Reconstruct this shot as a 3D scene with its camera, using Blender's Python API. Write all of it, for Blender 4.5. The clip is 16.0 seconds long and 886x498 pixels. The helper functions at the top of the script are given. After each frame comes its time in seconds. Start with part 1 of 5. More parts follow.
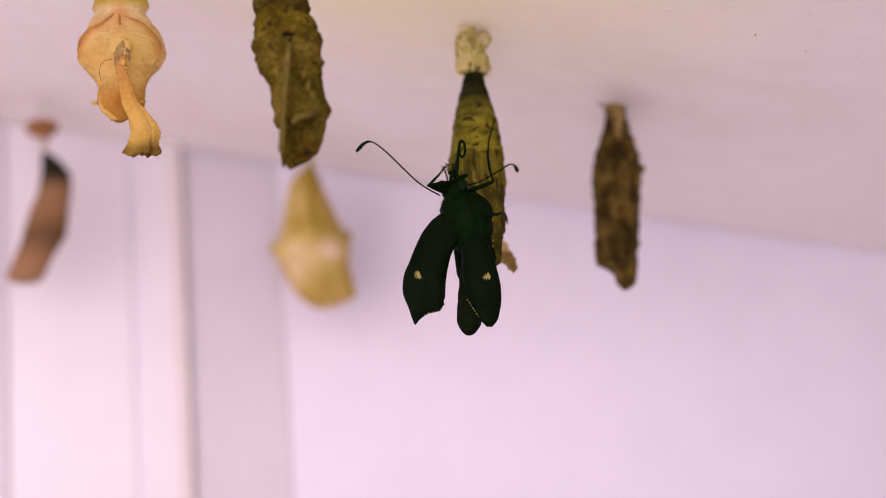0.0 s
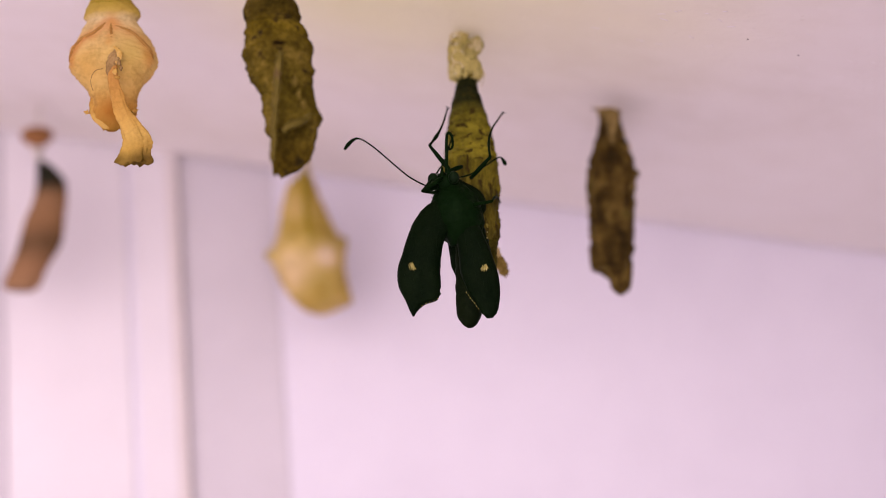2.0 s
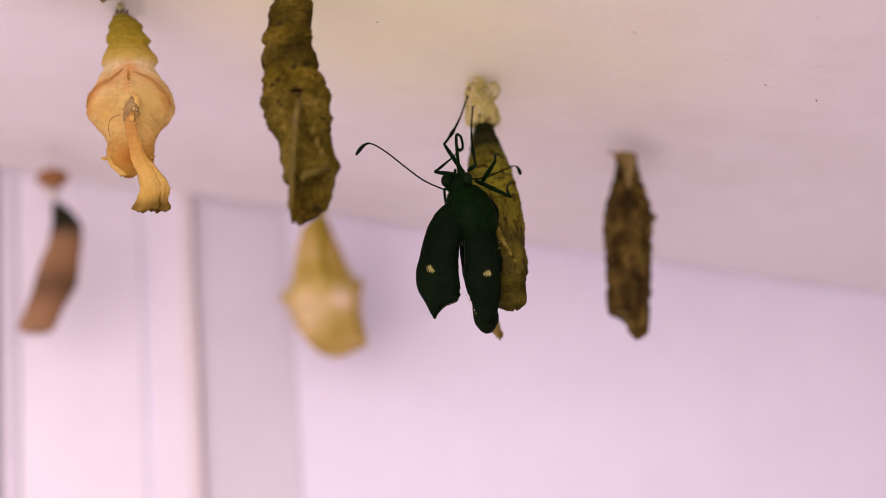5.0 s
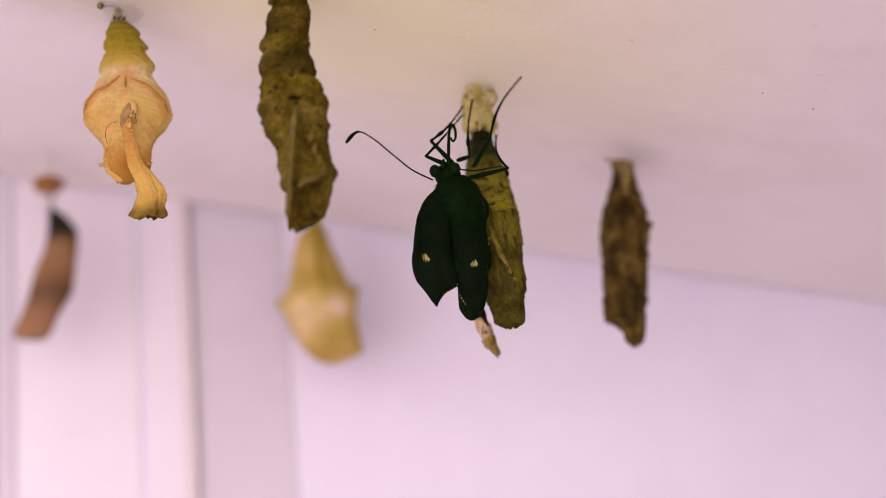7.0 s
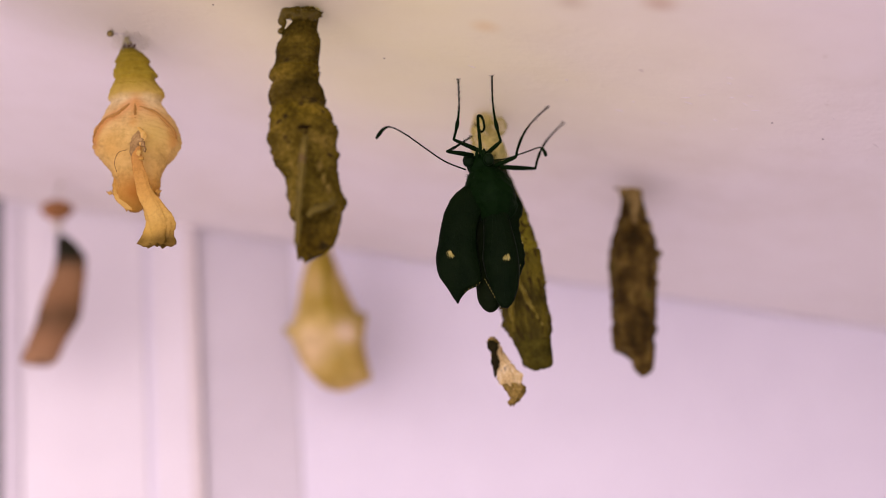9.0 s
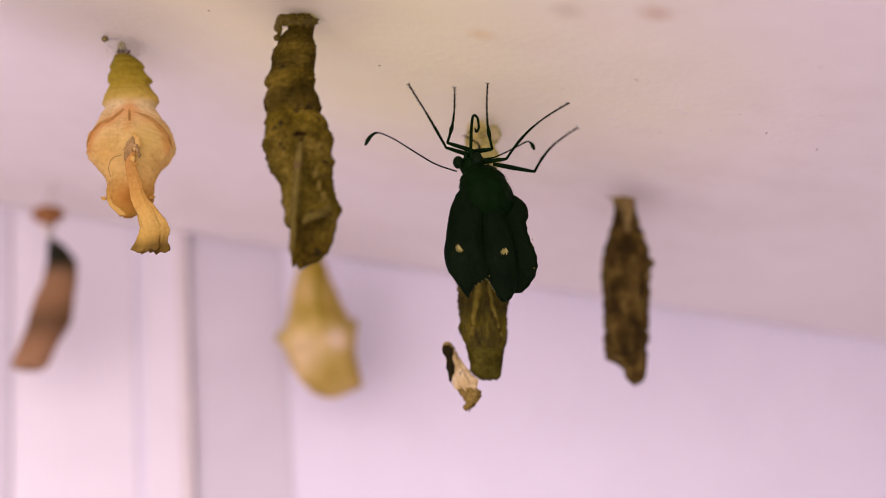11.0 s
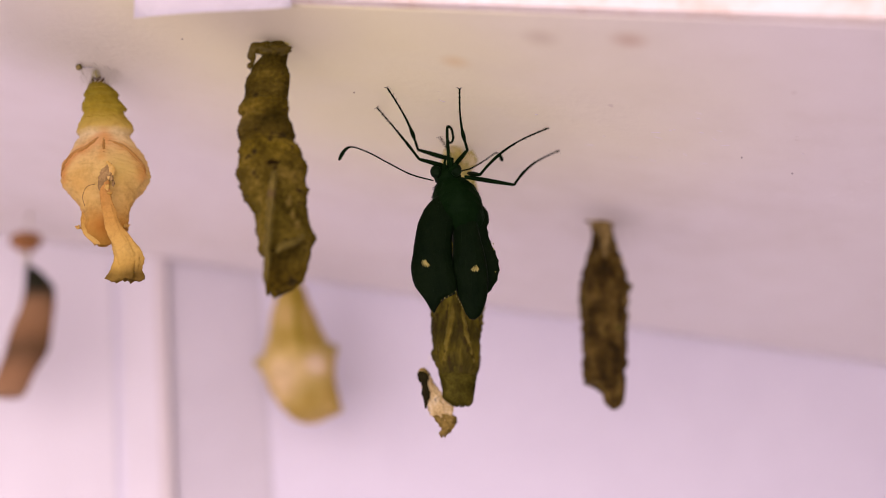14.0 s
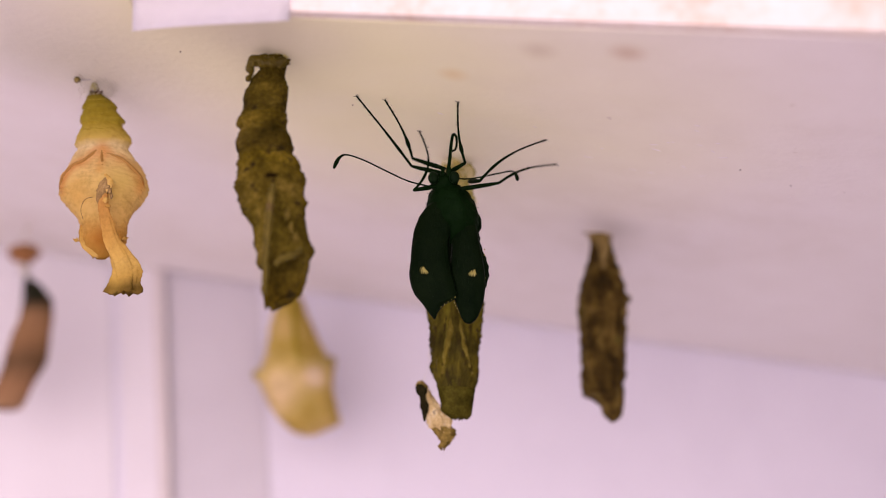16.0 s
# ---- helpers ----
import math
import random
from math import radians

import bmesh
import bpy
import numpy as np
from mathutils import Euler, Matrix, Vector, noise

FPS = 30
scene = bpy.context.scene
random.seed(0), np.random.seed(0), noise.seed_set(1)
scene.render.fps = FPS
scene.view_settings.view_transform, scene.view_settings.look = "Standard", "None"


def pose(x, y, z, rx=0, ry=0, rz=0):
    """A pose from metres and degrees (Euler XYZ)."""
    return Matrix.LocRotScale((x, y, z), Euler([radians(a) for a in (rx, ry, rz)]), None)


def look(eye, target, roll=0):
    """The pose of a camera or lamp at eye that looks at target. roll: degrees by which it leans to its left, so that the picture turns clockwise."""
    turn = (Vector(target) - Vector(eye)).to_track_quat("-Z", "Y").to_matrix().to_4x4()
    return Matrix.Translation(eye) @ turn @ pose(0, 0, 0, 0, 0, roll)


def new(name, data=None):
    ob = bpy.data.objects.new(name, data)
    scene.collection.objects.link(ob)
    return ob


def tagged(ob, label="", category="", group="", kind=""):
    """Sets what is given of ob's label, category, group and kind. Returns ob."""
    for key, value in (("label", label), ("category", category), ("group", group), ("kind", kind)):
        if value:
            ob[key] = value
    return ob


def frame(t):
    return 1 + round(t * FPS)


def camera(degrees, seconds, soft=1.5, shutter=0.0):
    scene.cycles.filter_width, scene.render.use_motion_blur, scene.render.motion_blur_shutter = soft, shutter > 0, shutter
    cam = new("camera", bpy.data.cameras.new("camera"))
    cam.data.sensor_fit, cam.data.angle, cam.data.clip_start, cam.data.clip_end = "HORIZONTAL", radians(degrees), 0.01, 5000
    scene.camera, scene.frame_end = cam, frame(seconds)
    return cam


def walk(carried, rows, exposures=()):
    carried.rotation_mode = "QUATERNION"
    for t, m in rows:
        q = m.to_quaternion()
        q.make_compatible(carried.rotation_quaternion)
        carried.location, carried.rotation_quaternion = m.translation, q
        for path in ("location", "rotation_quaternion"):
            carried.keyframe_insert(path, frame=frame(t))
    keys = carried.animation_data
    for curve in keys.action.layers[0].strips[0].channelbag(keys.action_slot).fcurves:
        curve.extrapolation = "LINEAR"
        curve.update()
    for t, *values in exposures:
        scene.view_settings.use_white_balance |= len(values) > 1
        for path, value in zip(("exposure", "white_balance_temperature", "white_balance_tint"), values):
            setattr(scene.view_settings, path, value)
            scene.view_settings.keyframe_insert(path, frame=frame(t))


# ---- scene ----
# ---------------------------------------------------------------- camera
cam = camera(30.0, 16.0, soft=0.9)
cam.data.dof.use_dof = True
cam.data.dof.focus_distance = 0.270
cam.data.dof.aperture_fstop = 7.6
PATH = [
    (0, 0.0002, 0, 1.49417, -0.49168, 15.0464, 1.53524),
    (0.5, 0.0007, 0, 1.49428, -0.47667, 15.1371, 1.59445),
    (1, 0.00113, 0, 1.49466, -0.32815, 15.0739, 1.61854),
    (1.5, 0.00148, 0, 1.49503, -0.3541, 15.0932, 1.79208),
    (2, 0.00217, 0, 1.49541, -0.22707, 15.0392, 1.87606),
    (2.5, 0.00128, 0, 1.49629, -0.62917, 15.1899, 2.0468),
    (3, 0.0019, 0, 1.49676, -0.30018, 15.3909, 2.04544),
    (3.5, 0.00136, 0, 1.49741, -0.13726, 15.6791, 1.97314),
    (4, 0.0009, 0, 1.4978, 0.09811, 15.8883, 1.83197),
    (6.5, 0.00083, 0, 1.49873, -0.04095, 16.2054, 1.71085),
    (7, 0.00037, 0, 1.49848, -0.15775, 16.2944, 1.74605),
    (7.5, -0.0001, 0, 1.49847, -0.19217, 16.3951, 1.64601),
    (8, -0.00034, 0, 1.499, -0.15907, 16.6341, 1.5894),
    (8.5, -0.00038, 0, 1.49969, -0.00996, 16.7926, 1.62944),
    (9, 0, 0, 1.5, 0, 17, 1.5),
    (11.5, -0.0016, 0, 1.50042, -0.74016, 17.2788, 1.39934),
    (12, -0.00023, 0, 1.50102, -0.78838, 17.3981, 1.77651),
    (12.5, 0.0004, 0, 1.5017, -0.66141, 17.4901, 1.71775),
    (13, 0.00106, 0, 1.50214, -0.57021, 17.5484, 1.81046),
    (13.5, 0.00115, 0, 1.50221, -0.66896, 17.7054, 1.87239),
    (14, 0.00082, 0, 1.50202, -0.84735, 17.7676, 1.75173),
    (14.5, 0.00077, 0, 1.50249, -0.90639, 17.9627, 1.77464),
    (15, 0.0018, 0, 1.50301, -0.73565, 18.0375, 1.85298),
    (15.5, 0.00165, 0, 1.50295, -0.76243, 18.079, 1.77381),
    (16, 0.00077, 0, 1.50254, -0.8989, 18.0968, 1.80912),
]
walk(cam, [(t, pose(x, y, z, 90 + pitch, roll, yaw)) for t, x, y, z, yaw, pitch, roll in PATH],
     exposures=[(0.0, -0.72, 6500, 10), (16.0, -0.77, 6500, 10)])

# ---------------------------------------------------------------- light
world = bpy.data.worlds.new("overcast_sky")
scene.world = world
world.use_nodes = True
wn = world.node_tree
sky = wn.nodes.new("ShaderNodeTexSky")
sky.sky_type, sky.sun_disc = "NISHITA", False
sky.sun_elevation, sky.sun_rotation = radians(35), radians(200)
wn.links.new(sky.outputs[0], wn.nodes["Background"].inputs[0])
wn.nodes["Background"].inputs[1].default_value = 0.08


def area_lamp(name, size_x, size_y, power, colour, m):
    data = bpy.data.lights.new(name, "AREA")
    data.shape, data.size, data.size_y, data.energy, data.color = "RECTANGLE", size_x, size_y, power, colour
    ob = new(name, data)
    ob.matrix_basis = m
    return ob


# daylight through the room's window, behind the viewer
area_lamp("window_daylight", 3.1, 1.9, 108, (1.0, 0.776, 0.890), look((-0.20, -1.50, 1.42), (0.0, 0.37, 1.50)))


# ---------------------------------------------------------------- materials
def material(name, colours, scale=300.0, rough=0.6, bump=0.3, bump_scale=None, detail=6.0, stretch=(1, 1, 1),
             spots=None, spot_scale=900.0, spot_at=0.62, transl=0.0, metal=0.0, bump_dist=0.0002, spec=0.07, along=None, wander=0.12, rings=None, patches=(), span=0.4):
    """A procedural surface: colours blended by two noises at different sizes, spots of a second colour, grain and relief."""
    m = bpy.data.materials.new(name)
    m.use_nodes = True
    nt = m.node_tree
    n, l = nt.nodes, nt.links
    bsdf = n["Principled BSDF"]
    tc, mp = n.new("ShaderNodeTexCoord"), n.new("ShaderNodeMapping")
    mp.inputs["Scale"].default_value = stretch
    l.new(tc.outputs["Object"], mp.inputs[0])
    big, fine = n.new("ShaderNodeTexNoise"), n.new("ShaderNodeTexNoise")
    for node, s, d in ((big, scale, detail), (fine, scale * 7.0, 4.0)):
        l.new(mp.outputs[0], node.inputs["Vector"])
        node.inputs["Scale"].default_value, node.inputs["Detail"].default_value = s, d
    mix = n.new("ShaderNodeMix")
    mix.inputs[0].default_value = 0.40
    l.new(big.outputs[0], mix.inputs[2])
    l.new(fine.outputs[0], mix.inputs[3])
    ramp = n.new("ShaderNodeValToRGB")
    for i, c in enumerate(colours):
        at = 0.5 - span / 2 + span * i / max(1, len(colours) - 1)
        e = ramp.color_ramp.elements[i] if i < 2 else ramp.color_ramp.elements.new(at)
        e.position, e.color = at, (*c, 1)
    l.new(mix.outputs[0], ramp.inputs[0])
    colour = ramp.outputs[0]
    for point, radius, tone in patches:
        # a patch of another tone with a ragged border
        dist, fall, mul, sm = n.new("ShaderNodeVectorMath"), n.new("ShaderNodeMapRange"), n.new("ShaderNodeMath"), n.new("ShaderNodeMix")
        dist.operation, mul.operation = "DISTANCE", "MULTIPLY"
        l.new(tc.outputs["Object"], dist.inputs[0])
        dist.inputs[1].default_value = point
        l.new(dist.outputs["Value"], fall.inputs[0])
        fall.interpolation_type = "SMOOTHSTEP"
        for k, v in ((1, 0.0), (2, radius), (3, 1.3), (4, 0.0)):
            fall.inputs[k].default_value = v
        l.new(fall.outputs[0], mul.inputs[0])
        l.new(big.outputs[0], mul.inputs[1])
        sm.data_type = "RGBA"
        l.new(mul.outputs[0], sm.inputs[0])
        l.new(colour, sm.inputs[6])
        sm.inputs[7].default_value = (*tone, 1)
        colour = sm.outputs[2]
    if along:
        # colours that follow the length of the thing, with a wandering border, mixed with the mottling
        stops = along
        z0, z1 = stops[0][0], stops[-1][0]
        sep, rng, add, sc = n.new("ShaderNodeSeparateXYZ"), n.new("ShaderNodeMapRange"), n.new("ShaderNodeMath"), n.new("ShaderNodeMath")
        l.new(tc.outputs["Object"], sep.inputs[0])
        l.new(sep.outputs[2], rng.inputs[0])
        rng.inputs[1].default_value, rng.inputs[2].default_value = z0, z1
        sc.operation, add.operation = "MULTIPLY_ADD", "ADD"
        l.new(big.outputs[0], sc.inputs[0])
        sc.inputs[1].default_value, sc.inputs[2].default_value = wander, -wander / 2
        l.new(rng.outputs[0], add.inputs[0])
        l.new(sc.outputs[0], add.inputs[1])
        zr, zm = n.new("ShaderNodeValToRGB"), n.new("ShaderNodeMix")
        for i, (z, c) in enumerate(stops):
            at = (z - z0) / (z1 - z0)
            e = zr.color_ramp.elements[i] if i < 2 else zr.color_ramp.elements.new(at)
            e.position, e.color = at, (*c, 1)
        l.new(add.outputs[0], zr.inputs[0])
        zm.data_type, zm.blend_type = "RGBA", "MULTIPLY"
        zm.inputs[0].default_value = 1.0
        l.new(zr.outputs[0], zm.inputs[6])
        l.new(colour, zm.inputs[7])
        colour = zm.outputs[2]
    if rings:
        # fine dark rings across the length
        wv, wr, wm = n.new("ShaderNodeTexWave"), n.new("ShaderNodeValToRGB"), n.new("ShaderNodeMix")
        wv.bands_direction = "Z"
        wv.inputs["Scale"].default_value, wv.inputs["Distortion"].default_value = rings[0], 6.0
        wv.inputs["Detail"].default_value, wv.inputs["Detail Scale"].default_value = 4.0, 2.5
        l.new(tc.outputs["Object"], wv.inputs["Vector"])
        wr.color_ramp.elements[0].position, wr.color_ramp.elements[1].position = 0.05, 0.35
        wr.color_ramp.elements[0].color = (*[rings[1]] * 3, 1)
        wr.color_ramp.elements[1].color = (1, 1, 1, 1)
        l.new(wv.outputs[1], wr.inputs[0])
        wm.data_type, wm.blend_type = "RGBA", "MULTIPLY"
        wm.inputs[0].default_value = 1.0
        l.new(colour, wm.inputs[6])
        l.new(wr.outputs[0], wm.inputs[7])
        colour = wm.outputs[2]
    if spots:
        sp, sr, sm = n.new("ShaderNodeTexNoise"), n.new("ShaderNodeValToRGB"), n.new("ShaderNodeMix")
        sp.inputs["Scale"].default_value, sp.inputs["Detail"].default_value = spot_scale, 3.0
        l.new(mp.outputs[0], sp.inputs["Vector"])
        sr.color_ramp.elements[0].position, sr.color_ramp.elements[1].position = spot_at, spot_at + 0.08
        l.new(sp.outputs[0], sr.inputs[0])
        sm.data_type = "RGBA"
        l.new(sr.outputs[0], sm.inputs[0])
        l.new(colour, sm.inputs[6])
        sm.inputs[7].default_value = (*spots, 1)
        colour = sm.outputs[2]
    l.new(colour, bsdf.inputs["Base Color"])
    bsdf.inputs["Roughness"].default_value = rough
    bsdf.inputs["Metallic"].default_value = metal
    bsdf.inputs["Specular IOR Level"].default_value = spec
    rn, rm = n.new("ShaderNodeTexNoise"), n.new("ShaderNodeBump")
    l.new(mp.outputs[0], rn.inputs["Vector"])
    rn.inputs["Scale"].default_value, rn.inputs["Detail"].default_value = bump_scale or scale * 4, 8.0
    rm.inputs["Strength"].default_value, rm.inputs["Distance"].default_value = bump, bump_dist
    l.new(rn.outputs[0], rm.inputs["Height"])
    l.new(rm.outputs[0], bsdf.inputs["Normal"])
    if transl > 0:
        tr, ms = n.new("ShaderNodeBsdfTranslucent"), n.new("ShaderNodeMixShader")
        l.new(colour, tr.inputs[0])
        l.new(rm.outputs[0], tr.inputs[1])
        ms.inputs[0].default_value = transl
        l.new(bsdf.outputs[0], ms.inputs[1])
        l.new(tr.outputs[0], ms.inputs[2])
        l.new(ms.outputs[0], n["Material Output"].inputs[0])
    return m


WALL = material("white_wall_paint", [(0.63, 0.615, 0.67), (0.69, 0.675, 0.73)], 14, 0.55, 0.15, 200)
# the drab patches by the hanging husks paint contact shade along with dirt
BOARD = material("board_underside_paint", [(0.74, 0.70, 0.625), (0.80, 0.765, 0.71), (0.83, 0.80, 0.755)], 16, 0.5, 0.40, 700, detail=9.0, bump_dist=0.00025,
                 spots=(0.60, 0.55, 0.42), spot_scale=210, spot_at=0.74,
                 patches=(((0.005, 0.250, 1.609), 0.075, (0.84, 0.84, 0.36)), ((-0.030, 0.225, 1.615), 0.055, (0.82, 0.80, 0.42)), ((-0.055, 0.250, 1.62), 0.030, (0.52, 0.51, 0.38)), ((-0.02, 0.232, 1.614), 0.022, (0.60, 0.56, 0.42)), ((0.040, 0.296, 1.603), 0.010, (0.45, 0.42, 0.36)), ((0.0344, 0.2207, 1.6038), 0.0040, (0.55, 0.40, 0.24)), ((0.0094, 0.237, 1.6083), 0.0034, (0.74, 0.60, 0.26)), ((0.0217, 0.224, 1.6061), 0.0040, (0.60, 0.53, 0.36))))
BOARD_EDGE = material("board_edge_raw", [(0.62, 0.48, 0.35), (0.73, 0.67, 0.58), (0.78, 0.73, 0.67)], 90, 0.7, 0.6, 900)
PANEL = material("grey_white_panel", [(0.50, 0.48, 0.50), (0.55, 0.53, 0.55)], 20, 0.5, 0.15, 220)
GLOSS_WHITE = material("gloss_white_door_paint", [(0.62, 0.60, 0.61), (0.68, 0.66, 0.67)], 12, 0.35, 0.1, 150)
BOUNCE_WHITE = material("bounce_white", [(0.84, 0.83, 0.82), (0.88, 0.87, 0.86)], 12, 0.5, 0.1, 150)
GROOVE = material("beige_sealant", [(0.54, 0.50, 0.48), (0.62, 0.58, 0.55)], 60, 0.7, 0.3)
DARK_GAP = material("shaded_gap_grey", [(0.12, 0.12, 0.12), (0.18, 0.175, 0.17)], 60, 0.7, 0.3)
FLOOR = material("pale_vinyl_floor", [(0.62, 0.58, 0.57), (0.72, 0.68, 0.67)], 6, 0.4, 0.2)
FLAKE = material("paint_flake", [(0.80, 0.77, 0.73), (0.87, 0.84, 0.80)], 900, 0.5, 0.2)
PAPER = material("white_label_paper", [(0.86, 0.85, 0.85), (0.90, 0.89, 0.89)], 90, 0.6, 0.1, 800)
U2 = 0.0895e-3 / 3 / 0.956
SHELL_PALE = material("pale_yellow_shell", [(0.46, 0.27, 0.06), (0.66, 0.44, 0.11), (0.74, 0.53, 0.20)], 260, 0.42, 0.5, 1500,
                      spots=(0.60, 0.30, 0.14), spot_scale=190, spot_at=0.66, transl=0.35)
SHELL_GREEN = material("yellow_green_shell", [(0.24, 0.18, 0.012), (0.38, 0.30, 0.03), (0.48, 0.38, 0.06)], 320, 0.45, 0.5, 1500, transl=0.3)
SHELL_ORANGE = material("orange_tinged_shell", [(0.38, 0.18, 0.035), (0.56, 0.34, 0.07), (0.64, 0.45, 0.12)], 300, 0.42, 0.5, 1500, transl=0.35)
U5 = 0.138e-3 / 3 / 0.956
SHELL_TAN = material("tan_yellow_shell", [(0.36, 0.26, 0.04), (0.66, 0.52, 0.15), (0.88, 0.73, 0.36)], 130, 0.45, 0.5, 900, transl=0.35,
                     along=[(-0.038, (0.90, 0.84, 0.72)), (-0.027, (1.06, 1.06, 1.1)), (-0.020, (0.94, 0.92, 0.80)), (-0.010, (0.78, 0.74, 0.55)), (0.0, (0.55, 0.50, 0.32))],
                     patches=[((x * U5 * 0.86, -0.006, -d * U5), r, tone) for x, d, r, tone in (
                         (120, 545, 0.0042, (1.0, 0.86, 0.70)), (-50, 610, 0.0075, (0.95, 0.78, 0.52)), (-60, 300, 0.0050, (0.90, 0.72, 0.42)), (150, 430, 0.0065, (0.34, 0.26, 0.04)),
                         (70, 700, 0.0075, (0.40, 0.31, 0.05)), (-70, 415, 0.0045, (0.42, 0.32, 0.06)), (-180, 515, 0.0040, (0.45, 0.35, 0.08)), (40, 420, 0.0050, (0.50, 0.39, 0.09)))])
VEIN_ORANGE = material("orange_vein", [(0.32, 0.16, 0.035), (0.50, 0.29, 0.08)], 400, 0.45, 0.5, transl=0.3)
FLAP = material("orange_flap", [(0.85, 0.80, 0.72), (1.15, 1.12, 1.05), (1.3, 1.3, 1.2)], 260, 0.45, 0.7, 1400, transl=0.3, wander=0.1,
                along=[(-0.0364, (0.14, 0.09, 0.015)), (-0.0345, (0.42, 0.28, 0.06)), (-0.0320, (0.52, 0.36, 0.095)), (-0.0270, (0.47, 0.28, 0.065)), (-0.0200, (0.47, 0.25, 0.065)), (-0.0165, (0.40, 0.22, 0.07))])
DRIED = material("dried_brown_husk", [(0.035, 0.02, 0.01), (0.10, 0.055, 0.028)], 500, 0.6, 0.5)
HUSK = material("olive_brown_husk", [(0.022, 0.0163, 0.0017), (0.053, 0.0395, 0.0042), (0.092, 0.069, 0.0086), (0.18, 0.136, 0.026)], 260, 0.6, 1.0, 1300, bump_dist=0.0006,
                spots=(0.022, 0.016, 0.004), spot_scale=520, spot_at=0.60, spec=0.02, span=0.32,
                along=[(-1300 * U2, (1.10, 1.0, 0.8)), (-1150 * U2, (0.85, 0.82, 0.8)), (-950 * U2, (1.0, 1.0, 0.9)), (-700 * U2, (0.95, 0.92, 0.9)), (-560 * U2, (1.35, 1.30, 0.9)), (-515 * U2, (0.75, 0.72, 0.7)),
                       (-440 * U2, (0.60, 0.58, 0.6)), (-345 * U2, (1.20, 1.15, 0.9)), (-300 * U2, (0.72, 0.70, 0.7)), (-210 * U2, (0.95, 0.92, 0.8)), (-60 * U2, (0.55, 0.53, 0.5))])
CHIP = material("yellow_chip", [(0.06, 0.043, 0.006), (0.17, 0.125, 0.022), (0.36, 0.27, 0.075)], 600, 0.5, 0.8, 1700, transl=0.2)
GLOSSY_HUSK = material("glossy_olive_husk", [(0.030, 0.022, 0.002), (0.075, 0.056, 0.006), (0.15, 0.115, 0.015)], 420, 0.32, 0.8, 900, spec=0.10)
PIT = material("dark_pit", [(0.006, 0.004, 0.001), (0.02, 0.013, 0.004)], 500, 0.9, 0.5, spec=0.0)
HUSK_LIGHT = material("olive_tan_husk", [(0.045, 0.035, 0.005), (0.090, 0.070, 0.011), (0.14, 0.111, 0.024)], 330, 0.55, 0.8, 1700,
                      spots=(0.09, 0.06, 0.02), spot_scale=420, spot_at=0.62)
BARK = material("brown_bark_husk", [(0.007, 0.0040, 0.0008), (0.041, 0.0260, 0.0046), (0.094, 0.060, 0.0118), (0.23, 0.156, 0.040)], 420, 0.65, 1.0, 1900, stretch=(1, 1, 0.5), bump_dist=0.0007,
                spots=(0.070, 0.056, 0.010), spot_scale=420, spot_at=0.60, spec=0.06, span=0.26)
TAN = material("tan_husk_tip", [(0.05, 0.034, 0.012), (0.21, 0.15, 0.048), (0.43, 0.33, 0.13)], 500, 0.6, 0.6)
CASE = material("translucent_olive_case", [(0.22, 0.20, 0.16), (0.70, 0.68, 0.60), (1.15, 1.12, 0.95), (1.5, 1.45, 1.2)], 260, 0.5, 0.8, 1500, spec=0.06,
                spots=(0.045, 0.034, 0.005), spot_scale=700, spot_at=0.56, stretch=(1, 1, 1.5), transl=0.35, rings=(120, 0.80), wander=0.08,
                along=[(-0.036, (0.06, 0.052, 0.012)), (-0.0315, (0.10, 0.085, 0.012)), (-0.0285, (0.15, 0.125, 0.014)), (-0.0255, (0.085, 0.073, 0.010)), (-0.0225, (0.205, 0.174, 0.020)), (-0.016, (0.215, 0.190, 0.018)), (-0.009, (0.185, 0.166, 0.018)), (-0.0068, (0.105, 0.098, 0.014)), (-0.0052, (0.024, 0.029, 0.008)), (0, (0.018, 0.024, 0.008))])
CASE_FLUTED = material("fluted_olive_case", [(0.18, 0.175, 0.15), (0.62, 0.60, 0.52), (1.30, 1.25, 1.05)], 260, 0.5, 0.8, 1500, spec=0.06,
                spots=(0.045, 0.034, 0.005), spot_scale=700, spot_at=0.56, stretch=(2.4, 1.4, 0.4), transl=0.35, wander=0.08,
                along=[(-0.036, (0.06, 0.052, 0.012)), (-0.0315, (0.10, 0.085, 0.012)), (-0.0285, (0.15, 0.125, 0.014)), (-0.0255, (0.085, 0.073, 0.010)), (-0.0225, (0.205, 0.174, 0.020)), (-0.016, (0.215, 0.190, 0.018)), (-0.009, (0.185, 0.166, 0.018)), (-0.0068, (0.105, 0.098, 0.014)), (-0.0052, (0.024, 0.029, 0.008)), (0, (0.018, 0.024, 0.008))])
CASE_LIGHT = material("pale_olive_ridge", [(0.11, 0.088, 0.010), (0.19, 0.152, 0.020), (0.30, 0.245, 0.048)], 500, 0.5, 0.7, 1700, spec=0.05, transl=0.3, span=0.3)
CASE_DARK = material("dark_case_rim", [(0.018, 0.0155, 0.0016), (0.052, 0.045, 0.0052), (0.105, 0.090, 0.013)], 400, 0.5, 0.7, 1500, transl=0.15, spec=0.02)
BLURRED_TAN = material("reddish_tan_husk", [(0.18, 0.082, 0.030), (0.32, 0.155, 0.056)], 200, 0.55, 0.5)
BLURRED_DARK = material("near_black_husk", [(0.006, 0.006, 0.002), (0.024, 0.020, 0.006)], 200, 0.6, 0.5, spec=0.02)
